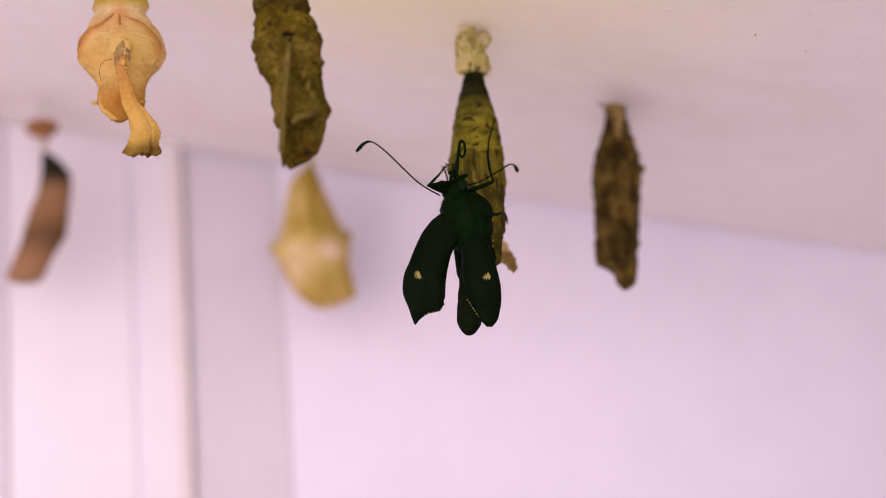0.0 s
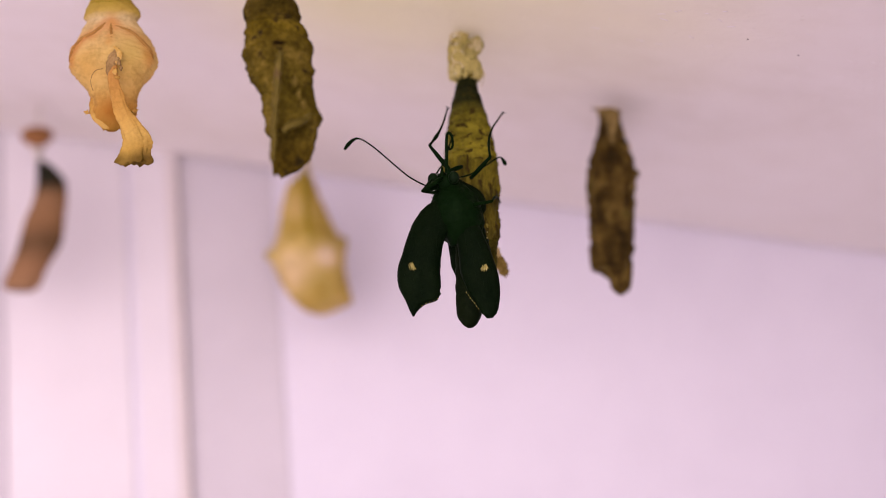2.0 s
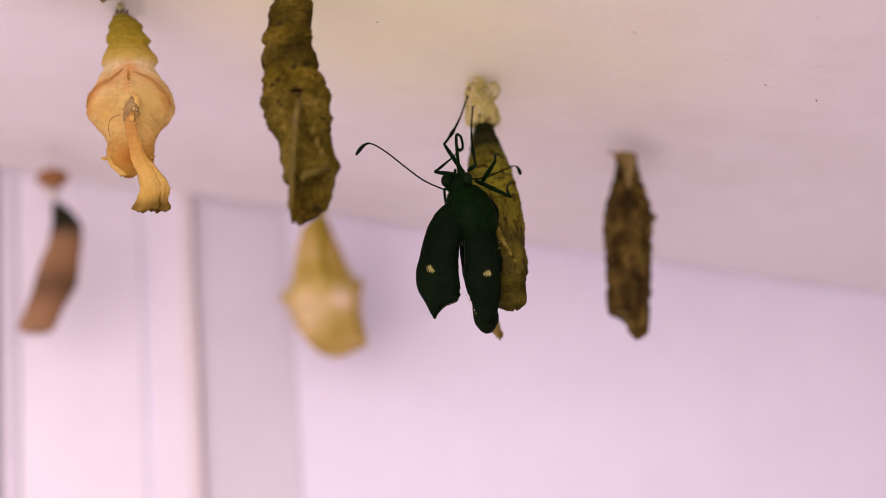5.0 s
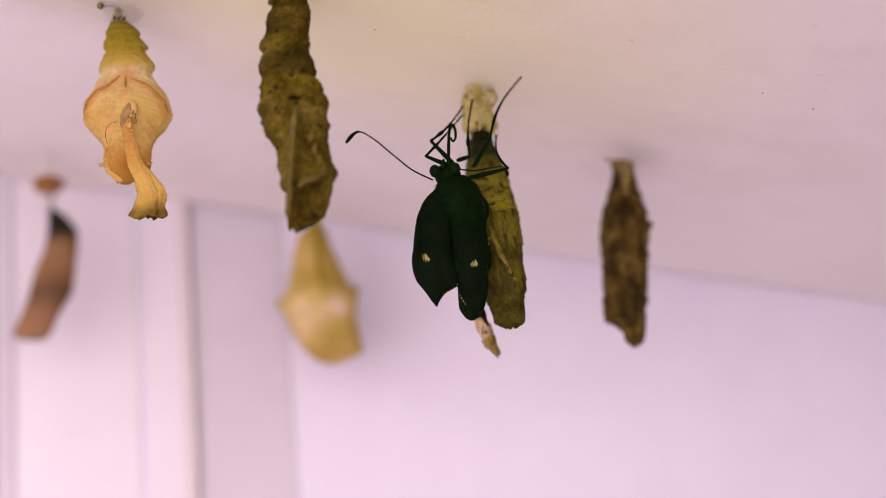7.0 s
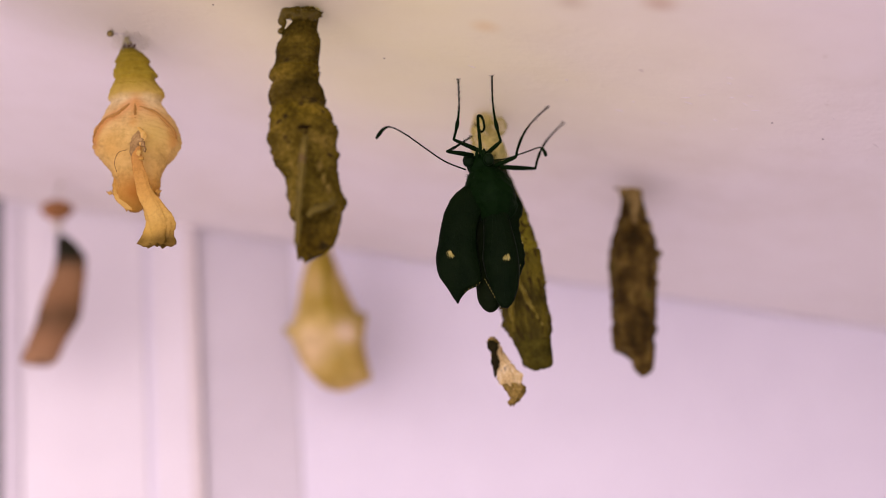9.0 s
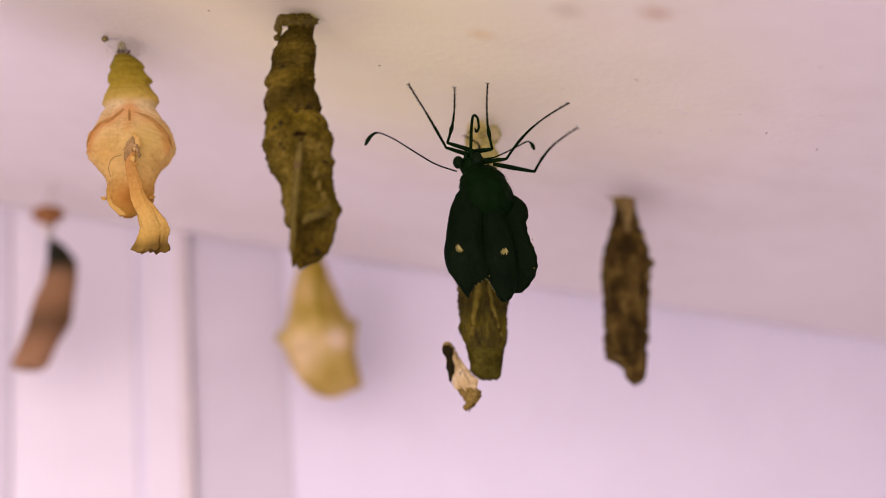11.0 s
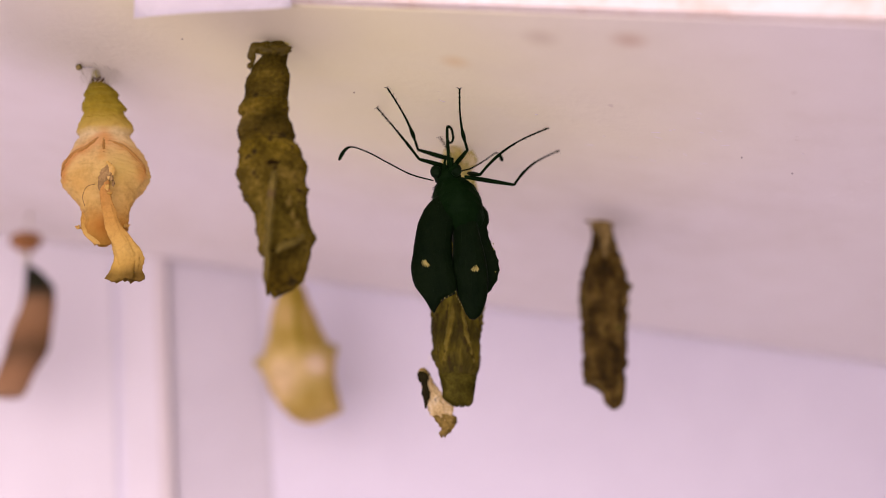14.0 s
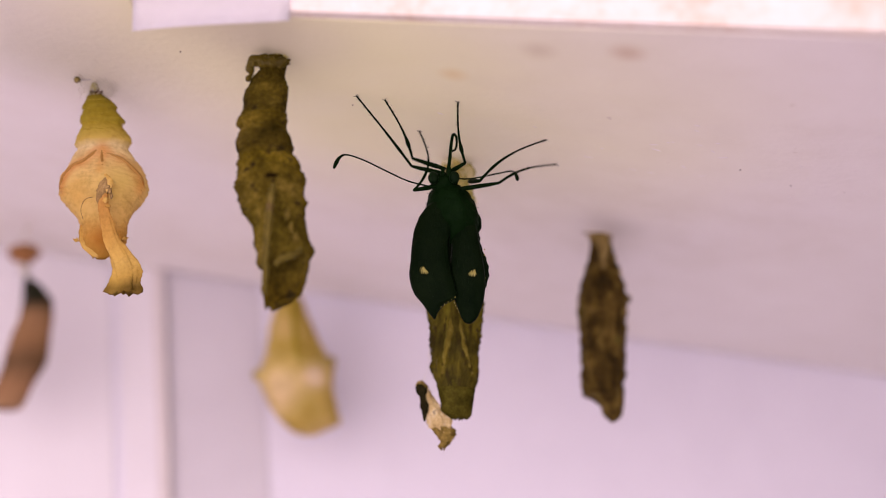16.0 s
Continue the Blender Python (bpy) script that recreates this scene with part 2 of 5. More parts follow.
HALF_DARK = material("half_dark_husk", [(0.75, 0.72, 0.70), (1.0, 1.0, 1.0)], 120, 0.6, 0.5, wander=0.06,
                     along=[(-526 * 0.0000787, (0.33, 0.195, 0.095)), (-465 * 0.0000787, (0.27, 0.150, 0.070)), (-405 * 0.0000787, (0.12, 0.070, 0.030)), (-340 * 0.0000787, (0.25, 0.140, 0.062)),
                            (-275 * 0.0000787, (0.27, 0.155, 0.072)), (-225 * 0.0000787, (0.02, 0.020, 0.010)), (-100 * 0.0000787, (0.006, 0.011, 0.006))])
SCAB = material("brown_scab", [(0.14, 0.085, 0.028), (0.28, 0.18, 0.065), (0.48, 0.34, 0.14)], 420, 0.6, 0.8)
SKIN = material("cream_shed_skin", [(0.30, 0.19, 0.05), (0.66, 0.52, 0.24), (0.84, 0.75, 0.50)], 420, 0.5, 0.9, 1200, spots=(0.05, 0.03, 0.015), spot_scale=420, spot_at=0.62, transl=0.3)
SCRAP_END = material("brown_skin_end", [(0.025, 0.017, 0.003), (0.20, 0.14, 0.030), (0.50, 0.39, 0.15)], 330, 0.6, 0.8)
SILK = material("matted_silk", [(0.42, 0.36, 0.085), (0.70, 0.62, 0.22), (0.88, 0.81, 0.42)], 420, 0.5, 0.9, 1500, transl=0.45)
SILK_OLIVE = material("greenish_silk", [(0.27, 0.24, 0.05), (0.48, 0.44, 0.13), (0.68, 0.64, 0.29)], 420, 0.5, 0.9, 1500, transl=0.45)
SILK_PALE = material("pale_silk_film", [(0.58, 0.51, 0.25), (0.77, 0.70, 0.40), (0.88, 0.83, 0.58)], 420, 0.45, 0.7, 1500, transl=0.5)
SILK_SHADED = material("shaded_silk", [(0.07, 0.055, 0.010), (0.16, 0.13, 0.030), (0.32, 0.27, 0.09)], 420, 0.5, 0.9, 1500, transl=0.3)
BEAD = material("amber_droplet", [(0.16, 0.13, 0.03), (0.30, 0.25, 0.07)], 900, 0.12, 0.1, spec=0.6)
SILK_WHITE = material("white_silk", [(0.72, 0.69, 0.58), (0.82, 0.80, 0.70)], 500, 0.5, 0.6, transl=0.5)
WING = material("black_velvet_wing", [(0.0012, 0.0042, 0.0012), (0.0040, 0.0084, 0.0024)], 260, 0.55, 0.7, 2200, spec=0.014)
BLACK = material("black_chitin", [(0.0014, 0.0062, 0.0012), (0.0036, 0.0115, 0.0024)], 700, 0.5, 0.5, 2500, spec=0.012)
EYE = material("grey_green_compound_eye", [(0.0020, 0.0066, 0.0020), (0.0060, 0.0135, 0.0045)], 900, 0.4, 0.4, 5000, spec=0.02)
CREAM = material("cream_wing_scales", [(0.10, 0.085, 0.012), (0.30, 0.26, 0.07), (0.60, 0.54, 0.22)], 2500, 0.6, 0.4)
ABDOMEN = material("dark_olive_abdomen", [(0.0016, 0.0040, 0.0010), (0.0050, 0.0088, 0.0022)], 500, 0.6, 0.6, spec=0.02)
BRASS = material("brass_pin_head", [(0.14, 0.11, 0.03), (0.26, 0.21, 0.07)], 900, 0.35, 0.2, metal=0.8)
STEEL = material("steel_pin", [(0.35, 0.33, 0.30), (0.45, 0.43, 0.40)], 900, 0.3, 0.1, metal=1.0)


# ---------------------------------------------------------------- mesh helpers
def mesh_ob(name, bm, mat, smooth=True):
    me = bpy.data.meshes.new(name)
    bmesh.ops.recalc_face_normals(bm, faces=bm.faces)
    bm.to_mesh(me)
    bm.free()
    me.materials.append(mat)
    if smooth:
        for p in me.polygons:
            p.use_smooth = True
    return new(name, me)


def part(name, bm, mat, parent, label="", smooth=True, m=None):
    ob = mesh_ob(name, bm, mat, smooth)
    ob.parent = parent
    if m is not None:
        ob.matrix_basis = m
    return tagged(ob, label)


def holder(name, m, label, category, group=""):
    ob = new(name)
    ob.empty_display_size = 0.005
    ob.matrix_basis = m
    return tagged(ob, label, category, group)


def box(x0, x1, y0, y1, z0, z1, bevel=0.0):
    bm = bmesh.new()
    bmesh.ops.create_cube(bm, size=1.0)
    for v in bm.verts:
        v.co = Vector((x0 + (v.co.x + 0.5) * (x1 - x0), y0 + (v.co.y + 0.5) * (y1 - y0), z0 + (v.co.z + 0.5) * (z1 - z0)))
    if bevel:
        bmesh.ops.bevel(bm, geom=bm.edges[:], offset=bevel, segments=2, affect="EDGES")
    return bm


def spline(rows, v):
    """Smooth values between rows (key, a, b, ...), by Catmull-Rom."""
    k = [r[0] for r in rows]
    if v <= k[0]:
        return list(rows[0][1:])
    if v >= k[-1]:
        return list(rows[-1][1:])
    i = max(j for j in range(len(k)) if k[j] <= v)
    i = min(i, len(k) - 2)
    u = (v - k[i]) / (k[i + 1] - k[i])
    out = []
    for c in range(1, len(rows[0])):
        p1, p2 = rows[i][c], rows[i + 1][c]
        p0, p3 = rows[max(i - 1, 0)][c], rows[min(i + 2, len(k) - 1)][c]
        out.append(p1 + 0.5 * u * (p2 - p0 + u * (2 * p0 - 5 * p1 + 4 * p2 - p3 + u * (3 * (p1 - p2) + p3 - p0))))
    return out


def husk(rows, unit, flat=0.8, rings=90, seg=44, rough=0.03, grain=0.05, seed=0.0, ribs=0.0, rib_count=0, ragged=0.0, keel=0.0, wide=1.0, relief=None, crust=0.0):
    """A hollow-looking husk that hangs down -z: rows (drop, left, right) in units; rough, grain: dents against the radius; ragged: torn end."""
    bm = bmesh.new()
    drop0, drop1 = rows[0][0], rows[-1][0]
    loops = []
    for i in range(rings + 1):
        f = i / rings
        d = drop0 + (drop1 - drop0) * f
        a, b = spline(rows, d)
        cx, r = (a + b) / 2, max((b - a) / 2, 0.5)
        if rib_count:
            r *= 1 + ribs * (abs(math.sin(math.pi * rib_count * f)) - 0.6)
        loop = []
        for j in range(seg):
            th = 2 * math.pi * j / seg
            c, s = math.cos(th), math.sin(th)
            p = Vector((c * 2.2, s * 2.2, d * 0.022 + seed * 7.3))
            k = 1 + rough * noise.noise(p) * 2 + grain * noise.noise(p * 3.7) + grain * 0.6 * noise.noise(p * 9.0)
            if keel and s < 0:
                k += keel * max(0.0, 1 - abs(c) * 3.2)
            if crust:
                k += crust * (noise.noise(p * 17.0) + 0.7 * noise.noise(p * 31.0))
            if relief and s < 0.25:
                k += relief(cx + c * r, d) * min(1.0, (0.25 - s) * 2)
            drop = d
            if ragged and f > 0.9:
                drop += ragged * (f - 0.9) * 10 * noise.noise(Vector((c * 4, s * 4, seed)))
            loop.append(bm.verts.new(((cx + c * r * k) * unit * wide, s * r * flat * k * unit, -drop * unit)))
        loops.append(loop)
    for i in range(rings):
        for j in range(seg):
            j2 = (j + 1) % seg
            bm.faces.new((loops[i][j], loops[i][j2], loops[i + 1][j2], loops[i + 1][j]))
    for loop, at in ((loops[0], 0), (loops[-1], 1)):
        c = sum((v.co for v in loop), Vector()) / len(loop)
        if at:
            c.z += unit * (drop1 - drop0) * 0.03
        mid = bm.verts.new(c)
        for j in range(seg):
            bm.faces.new((loop[j], loop[(j + 1) % seg], mid))
    return bm


def ridge(path, width, height):
    """Relief along a path of (drop, x): a raised fold."""
    def rise(x, d):
        if d < path[0][0] or d > path[-1][0]:
            return 0.0
        end = min(1.0, (d - path[0][0]) / 40.0, (path[-1][0] - d) / 25.0)
        return height * max(0.0, end) * math.exp(-((x - spline(path, d)[0]) / width) ** 2)
    return rise


def step(path, width, height):
    """Relief to the right of a path of (drop, x): a sheet lying proud of the rest."""
    def rise(x, d):
        if d < path[0][0] or d > path[-1][0]:
            return 0.0
        end = min(1.0, (d - path[0][0]) / 60.0)
        u = min(1.0, max(0.0, (x - spline(path, d)[0]) / width + 0.5))
        return height * end * u * u * (3 - 2 * u)
    return rise


def tube(points, radii, seg=10, cap=True):
    """A round tube along points with a radius at each."""
    bm = bmesh.new()
    pts = [Vector(p) for p in points]
    loops, side = [], None
    for i, p in enumerate(pts):
        d = (pts[min(i + 1, len(pts) - 1)] - pts[max(i - 1, 0)]).normalized()
        if side is None:
            side = d.orthogonal().normalized()
        side = (side - d * side.dot(d)).normalized()
        up = d.cross(side)
        r = radii[i] if isinstance(radii, (list, tuple)) else radii
        loops.append([bm.verts.new(p + (side * math.cos(2 * math.pi * j / seg) + up * math.sin(2 * math.pi * j / seg)) * r) for j in range(seg)])
    for a, b in zip(loops, loops[1:]):
        for j in range(seg):
            bm.faces.new((a[j], a[(j + 1) % seg], b[(j + 1) % seg], b[j]))
    if cap:
        bm.faces.new(loops[0][::-1])
        bm.faces.new(loops[-1])
    return bm


def curve_points(ctrl, count):
    rows = [(i, *p) for i, p in enumerate(ctrl)]
    return [Vector(spline(rows, (len(ctrl) - 1) * i / count)) for i in range(count + 1)]


def ball(centre, radii, seg=20, rough=0.0, seed=0.0):
    bm = bmesh.new()
    bmesh.ops.create_uvsphere(bm, u_segments=seg, v_segments=max(8, seg * 2 // 3), radius=1.0)
    for v in bm.verts:
        k = 1 + rough * (noise.noise(v.co * 2.1 + Vector((seed, 0, 0))) + 0.6 * noise.noise(v.co * 5.3 + Vector((0, seed, 0))))
        v.co = Vector((centre[0] + v.co.x * radii[0] * k, centre[1] + v.co.y * radii[1] * k, centre[2] + v.co.z * radii[2] * k))
    return bm


# ---------------------------------------------------------------- the cabinet
BOARD_Z, BOARD_SLOPE = 1.6103, -0.18


def under(x):
    """Height of the board's underside, which falls to the right."""
    return BOARD_Z + BOARD_SLOPE * x


def prism(outline, z_low, z_high):
    """An upright prism over an outline in plan; z_low and z_high give the heights at x."""
    bm = bmesh.new()
    low = [bm.verts.new((x, y, z_low(x))) for x, y in outline]
    high = [bm.verts.new((x, y, z_high(x))) for x, y in outline]
    n = len(outline)
    bm.faces.new(low[::-1])
    bm.faces.new(high)
    for i in range(n):
        bm.faces.new((low[i], low[(i + 1) % n], high[(i + 1) % n], high[i]))
    return bm


def edge_y(x):
    return 0.2250 - 0.24 * (x + 0.0144)


plan = [(-0.45, 0.371), (-0.45, 0.17), (-0.0395, 0.17), (-0.0395, edge_y(-0.0395)), (0.40, edge_y(0.40)), (0.40, 0.371)]
board = mesh_ob("hanging_board", prism(plan, under, lambda x: under(x) + 0.012), BOARD, smooth=False)
tagged(board, "off-white painted board, stained and with painted contact shade, pupae pinned under it", "board", kind="structure")
lip = mesh_ob("trim_1", prism([(-0.0395, edge_y(-0.0395) - 0.0022), (0.40, edge_y(0.40) - 0.0022), (0.40, edge_y(0.40) - 0.0002), (-0.0395, edge_y(-0.0395) - 0.0002)],
                              lambda x: under(x) + 0.0002, lambda x: under(x) + 0.012), BOARD_EDGE, smooth=False)
tagged(lip, "rough whitish edge strip of the board, raw wood showing", "trim", kind="structure")

WALL_Y, ROOM_X, ROOM_H = 0.372, 1.8, 2.5


def upright(x0, x1, y0, y1):
    """A full-height slab whose upright edges lean by three degrees, as the whole door frame does."""
    bm = box(x0, x1, y0, y1, 0.0, ROOM_H)
    for v in bm.verts:
        if abs(v.co.x) < ROOM_X - 0.01:
            v.co.x += (1.59 - v.co.z) * 0.0524
    return bm


def wall_piece(name, x0, x1, y0, y1, mat, label, category):
    return tagged(mesh_ob(name, upright(x0, x1, y0, y1), mat, smooth=False), label, category, kind="structure")


wall_piece("wall_north", -0.0315, ROOM_X, WALL_Y, WALL_Y + 0.02, WALL, "smooth white painted back wall behind the board", "wall")
# flush slab; the dimness of a face turned from the light is in its grey
wall_piece("wall_panel", -0.0535, -0.0317, WALL_Y + 0.0004, WALL_Y + 0.019, PANEL, "dull grey-white wall panel beside the door, its shade put into the grey", "wall")
wall_piece("trim_2", -0.0562, -0.0537, WALL_Y - 0.002, WALL_Y + 0.02, GROOVE, "narrow beige-grey sealing strip along the door frame", "trim")
door = holder("door_1", pose(0, 0, 0), "glossy white door with a narrow stile", "door")
tagged(door, kind="structure")
part("stile", upright(-0.0643, -0.0564, WALL_Y - 0.0006, WALL_Y + 0.02), GLOSS_WHITE, door, smooth=False)
part("gap_strip", upright(-0.0662, -0.0645, WALL_Y + 0.0003, WALL_Y + 0.018), WALL, door, smooth=False)
part("door_panel", upright(-0.0948, -0.0664, WALL_Y, WALL_Y + 0.02), GLOSS_WHITE, door, smooth=False)
wall_piece("trim_3", -0.0990, -0.0950, WALL_Y - 0.0006, WALL_Y + 0.02, PANEL, "beige edge strip beyond the white door", "trim")
# dark strip: the shade of a gap beyond the door is in its colour
wall_piece("trim_4", -0.1075, -0.0992, WALL_Y + 0.0030, WALL_Y + 0.02, DARK_GAP, "dark grey strip painted as the shaded gap beyond the door", "trim")
wall_piece("wall_west", -ROOM_X, -0.1077, WALL_Y, WALL_Y + 0.02, WALL, "white painted wall beyond the door", "wall")
# unseen reflector, added to throw light up onto the board's underside
reflector = mesh_ob("bounce_shelf", box(-0.45, 0.121, 0.19, WALL_Y - 0.001, 1.435, 1.45, 0.001), BOUNCE_WHITE, smooth=False)
tagged(reflector, "unseen white shelf added below the hanging board to bounce light up", "shelf", kind="structure")

# unseen panel, added to block light from the right of board and wall
side = mesh_ob("shading_side_panel", box(0.122, 0.134, -0.04, WALL_Y - 0.001, 1.42, 1.575), PANEL, smooth=False)
tagged(side, "unseen grey-white side panel added to darken the right side", "panel", kind="structure")

# ---------------------------------------------------------------- the room round it
RX, RY0, RY1, RZ = ROOM_X, -1.6, WALL_Y + 0.02, ROOM_H
shell = [
    ("floor", box(-RX, RX, RY0, RY1, -0.05, 0.0), FLOOR, "pale vinyl floor", "floor"),
    ("ceiling", box(-RX, RX, RY0, RY1, RZ, RZ + 0.05), WALL, "white painted ceiling", "ceiling"),
    ("wall_east", box(RX, RX + 0.1, RY0, RY1, 0.0, RZ), WALL, "white painted room wall", "wall"),
    ("wall_far_west", box(-RX - 0.1, -RX, RY0, RY1, 0.0, RZ), WALL, "white painted room wall", "wall"),
]
for name, bm, mat, label, cat in shell:
    tagged(mesh_ob(name, bm, mat, smooth=False), label, cat, kind="structure")
south = holder("wall_south", pose(0, 0, 0), "white painted room wall with a wide window", "wall")
tagged(south, kind="structure")
WX0, WX1, WZ0, WZ1 = -1.77, 1.37, 0.44, 2.40
for x0, x1, z0, z1 in ((-RX, WX0, 0, RZ), (WX1, RX, 0, RZ), (WX0, WX1, 0, WZ0), (WX0, WX1, WZ1, RZ)):
    part("wall_piece", box(x0, x1, RY0 - 0.1, RY0, z0, z1), WALL, south, smooth=False)


def flakes(places, seed):
    """Small raised paint flakes and scratches under the board, most of them lying along it."""
    rnd = random.Random(seed)
    bm = bmesh.new()
    for cx, cy in places:
        for _ in range(rnd.choice((1, 1, 2))):
            x, y = rnd.gauss(cx, 0.0012), rnd.gauss(cy, 0.0016)
            ln, w, th = rnd.uniform(0.0002, 0.0008), rnd.uniform(0.00006, 0.00013), rnd.gauss(0.0, 0.35)
            c, sn = math.cos(th), math.sin(th)
            q = [(-ln, -w), (-ln * 0.3, -w * 1.2), (ln * 0.7, -w * 0.6), (ln, w * 0.5), (ln * 0.1, w * 0.9), (-ln * 0.6, w)]
            lo = [bm.verts.new((x + a * c - b * sn, y + a * sn + b * c, under(x + a * c - b * sn) - 0.00003 - 0.00006 * (k == 3))) for k, (a, b) in enumerate(q)]
            hi = [bm.verts.new((v.co.x, v.co.y, under(v.co.x) + 0.0001)) for v in lo]
            bm.faces.new(lo)
            for i in range(6):
                bm.faces.new((lo[i], lo[(i + 1) % 6], hi[(i + 1) % 6], hi[i]))
    return bm


FLAKED = [(0.0433, 0.2541), (0.0442, 0.2557), (0.0466, 0.2515), (0.0503, 0.2635), (0.0433, 0.2645), (0.0474, 0.2451), (0.0531, 0.2522), (0.0685, 0.2535), (0.0745, 0.2631), (0.0793, 0.2633), (0.075, 0.2694), (0.0805, 0.276), (0.0749, 0.2816), (0.0618, 0.2685), (0.0334, 0.2618), (0.0514, 0.2504), (0.0214, 0.2537), (0.0084, 0.2526), (0.0662, 0.2689), (0.078, 0.2696)]
chips = mesh_ob("paint_flakes", flakes(FLAKED, 3), FLAKE, smooth=False)
tagged(chips, "small white paint flakes and scratches under the board", "paint flakes", kind="stuff")
specks = bmesh.new()
for x, y in ((0.0579, 0.2591), (0.0671, 0.2629), (-0.0069, 0.255), (-0.034, 0.2431)):
    bmesh.ops.create_icosphere(specks, subdivisions=1, radius=0.00016, matrix=Matrix.Translation((x, y, under(x))))
tagged(mesh_ob("dirt_specks", specks, DRIED), "tiny brown dirt specks under the board", "dirt", kind="stuff")

# ---------------------------------------------------------------- pupae
def hang(name, x, y, label, drop=0.0, group="pupae hanging from the board"):
    return holder(name, pose(x, y, under(x) - drop), label, "chrysalis", group)


# pale, split-open husk
U1 = 0.0974e-3 / 3 / 0.956
pale = hang("chrysalis", -0.0507, 0.2613, "pale yellow and orange empty chrysalis, split open below", 0.0022)
PALE_ROWS = [(0, -40, 34), (14, -50, 44), (34, -54, 70), (75, -72, 104), (84, -62, 96), (125, -77, 124), (150, -78, 146), (160, -68, 128), (200, -80, 146), (255, -97, 180), (276, -98, 176), (292, -80, 160), (330, -100, 185), (390, -128, 226), (450, -160, 258), (505, -172, 268), (560, -152, 246), (650, -84, 194), (690, -58, 176), (740, -52, 172), (790, -44, 166), (826, -18, 128), (852, 6, 98), (870, 26, 72)]
RIM_SPOTS = [(52, 318), (12, 350), (-34, 390), (-80, 408), (-120, 440), (-146, 480), (-150, 530), (78, 356), (150, 392), (205, 440), (236, 485), (240, 530)]


def rim_stain(x, d, radius=0.0021, tone=(0.78, 0.46, 0.26)):
    lo, hi = spline(PALE_ROWS, d)
    r, c = (hi - lo) / 2, (lo + hi) / 2
    return (x * U1, -r * 0.62 * math.sqrt(max(0.0, 1 - ((x - c) / r) ** 2)) * U1, -d * U1), radius, tone


PALE_LONG = material("pale_shell_long", [(0.62, 0.56, 0.42), (0.90, 0.86, 0.74), (1.0, 1.0, 0.92)], 200, 0.42, 0.5, 1500, transl=0.40, wander=0.06, spots=(0.58, 0.38, 0.12), spot_scale=150, spot_at=0.66,
                     patches=[rim_stain(*p) for p in RIM_SPOTS] + [rim_stain(55, d, 0.0013, (0.84, 0.55, 0.30)) for d in (335, 375, 415, 455)] + [rim_stain(160, 470, 0.0052, (0.80, 0.80, 0.58)), rim_stain(130, 560, 0.0040, (0.82, 0.80, 0.55)), rim_stain(-60, 560, 0.0036, (0.90, 0.74, 0.48)), rim_stain(60, 780, 0.0040, (0.66, 0.44, 0.22))],
                     along=[(-0.0304, (0.42, 0.24, 0.04)), (-0.0262, (0.62, 0.37, 0.085)), (-0.0224, (0.74, 0.54, 0.19)), (-0.0175, (0.78, 0.60, 0.23)), (-0.0135, (0.82, 0.62, 0.29)),
                            (-0.0102, (0.88, 0.77, 0.46)), (-0.0090, (0.64, 0.50, 0.13)), (-0.0060, (0.47, 0.385, 0.046)), (-0.0020, (0.34, 0.28, 0.026)), (0.0, (0.26, 0.21, 0.026))])
shoulder_l, shoulder_r = step([(318, 40), (360, -20), (400, -80), (420, -130), (520, -190)], 16, -0.035), step([(318, 60), (365, 110), (390, 160), (450, 215), (520, 270)], 16, 0.03)


def pale_relief(x, d):
    """Wing cases proud below the shoulder line, fine pleats towards the torn end."""
    if d < 318:
        return 0.0
    up = shoulder_l(x, d) if x < 55 else -shoulder_r(x, d)
    low = min(1.0, max(0.0, (d - 560) / 120))
    return up + low * 0.022 * math.sin(x * 0.12 + d * 0.012) + 0.02 * math.exp(-((x - 55) / 9) ** 2) * min(1.0, max(0.0, (470 - d) / 60))


part("shell", husk(PALE_ROWS, U1, 0.62, 200, 84, 0.03, 0.04, 2.0, keel=0.05, relief=pale_relief, crust=0.006), PALE_LONG, pale, "thin shell shading from yellow-green to orange")


def on_front(rows, unit, flat, pts, lift):
    """Points (x, drop) laid on the front of a husk."""
    out = []
    for x, d in pts:
        lo, hi = spline(rows, d)
        r, c = (hi - lo) / 2, (lo + hi) / 2
        k = max(0.0, 1 - ((x - c) / r) ** 2)
        out.append((x * unit, (-r * flat * math.sqrt(k) - lift) * unit, -d * unit))
    return out


def vein(name, rows, unit, flat, pts, thick, mat, parent, label="", lift=0.0, count=26):
    ctrl = on_front(rows, unit, flat, pts, lift)
    rad = [thick * (0.25 + 0.75 * math.sin(math.pi * min(1, 0.08 + 0.9 * i / count))) for i in range(count + 1)]
    return part(name, tube(curve_points(ctrl, count), rad, 8), mat, parent, label)


vein("wing_margin", PALE_ROWS, U1, 0.62, [(52, 316), (20, 340), (-34, 388), (-80, 402), (-118, 424), (-150, 470), (-160, 515)], 0.00034, VEIN_ORANGE, pale, "orange wing margin", -5)
vein("wing_margin", PALE_ROWS, U1, 0.62, [(72, 352), (105, 366), (148, 384), (190, 420), (222, 452), (246, 480), (255, 515)], 0.00035, VEIN_ORANGE, pale, "orange wing margin", -3)
vein("seam", PALE_ROWS, U1, 0.62, [(50, 312), (55, 360), (60, 410), (66, 462)], 0.00028, VEIN_ORANGE, pale, "orange seam above the split", -1)
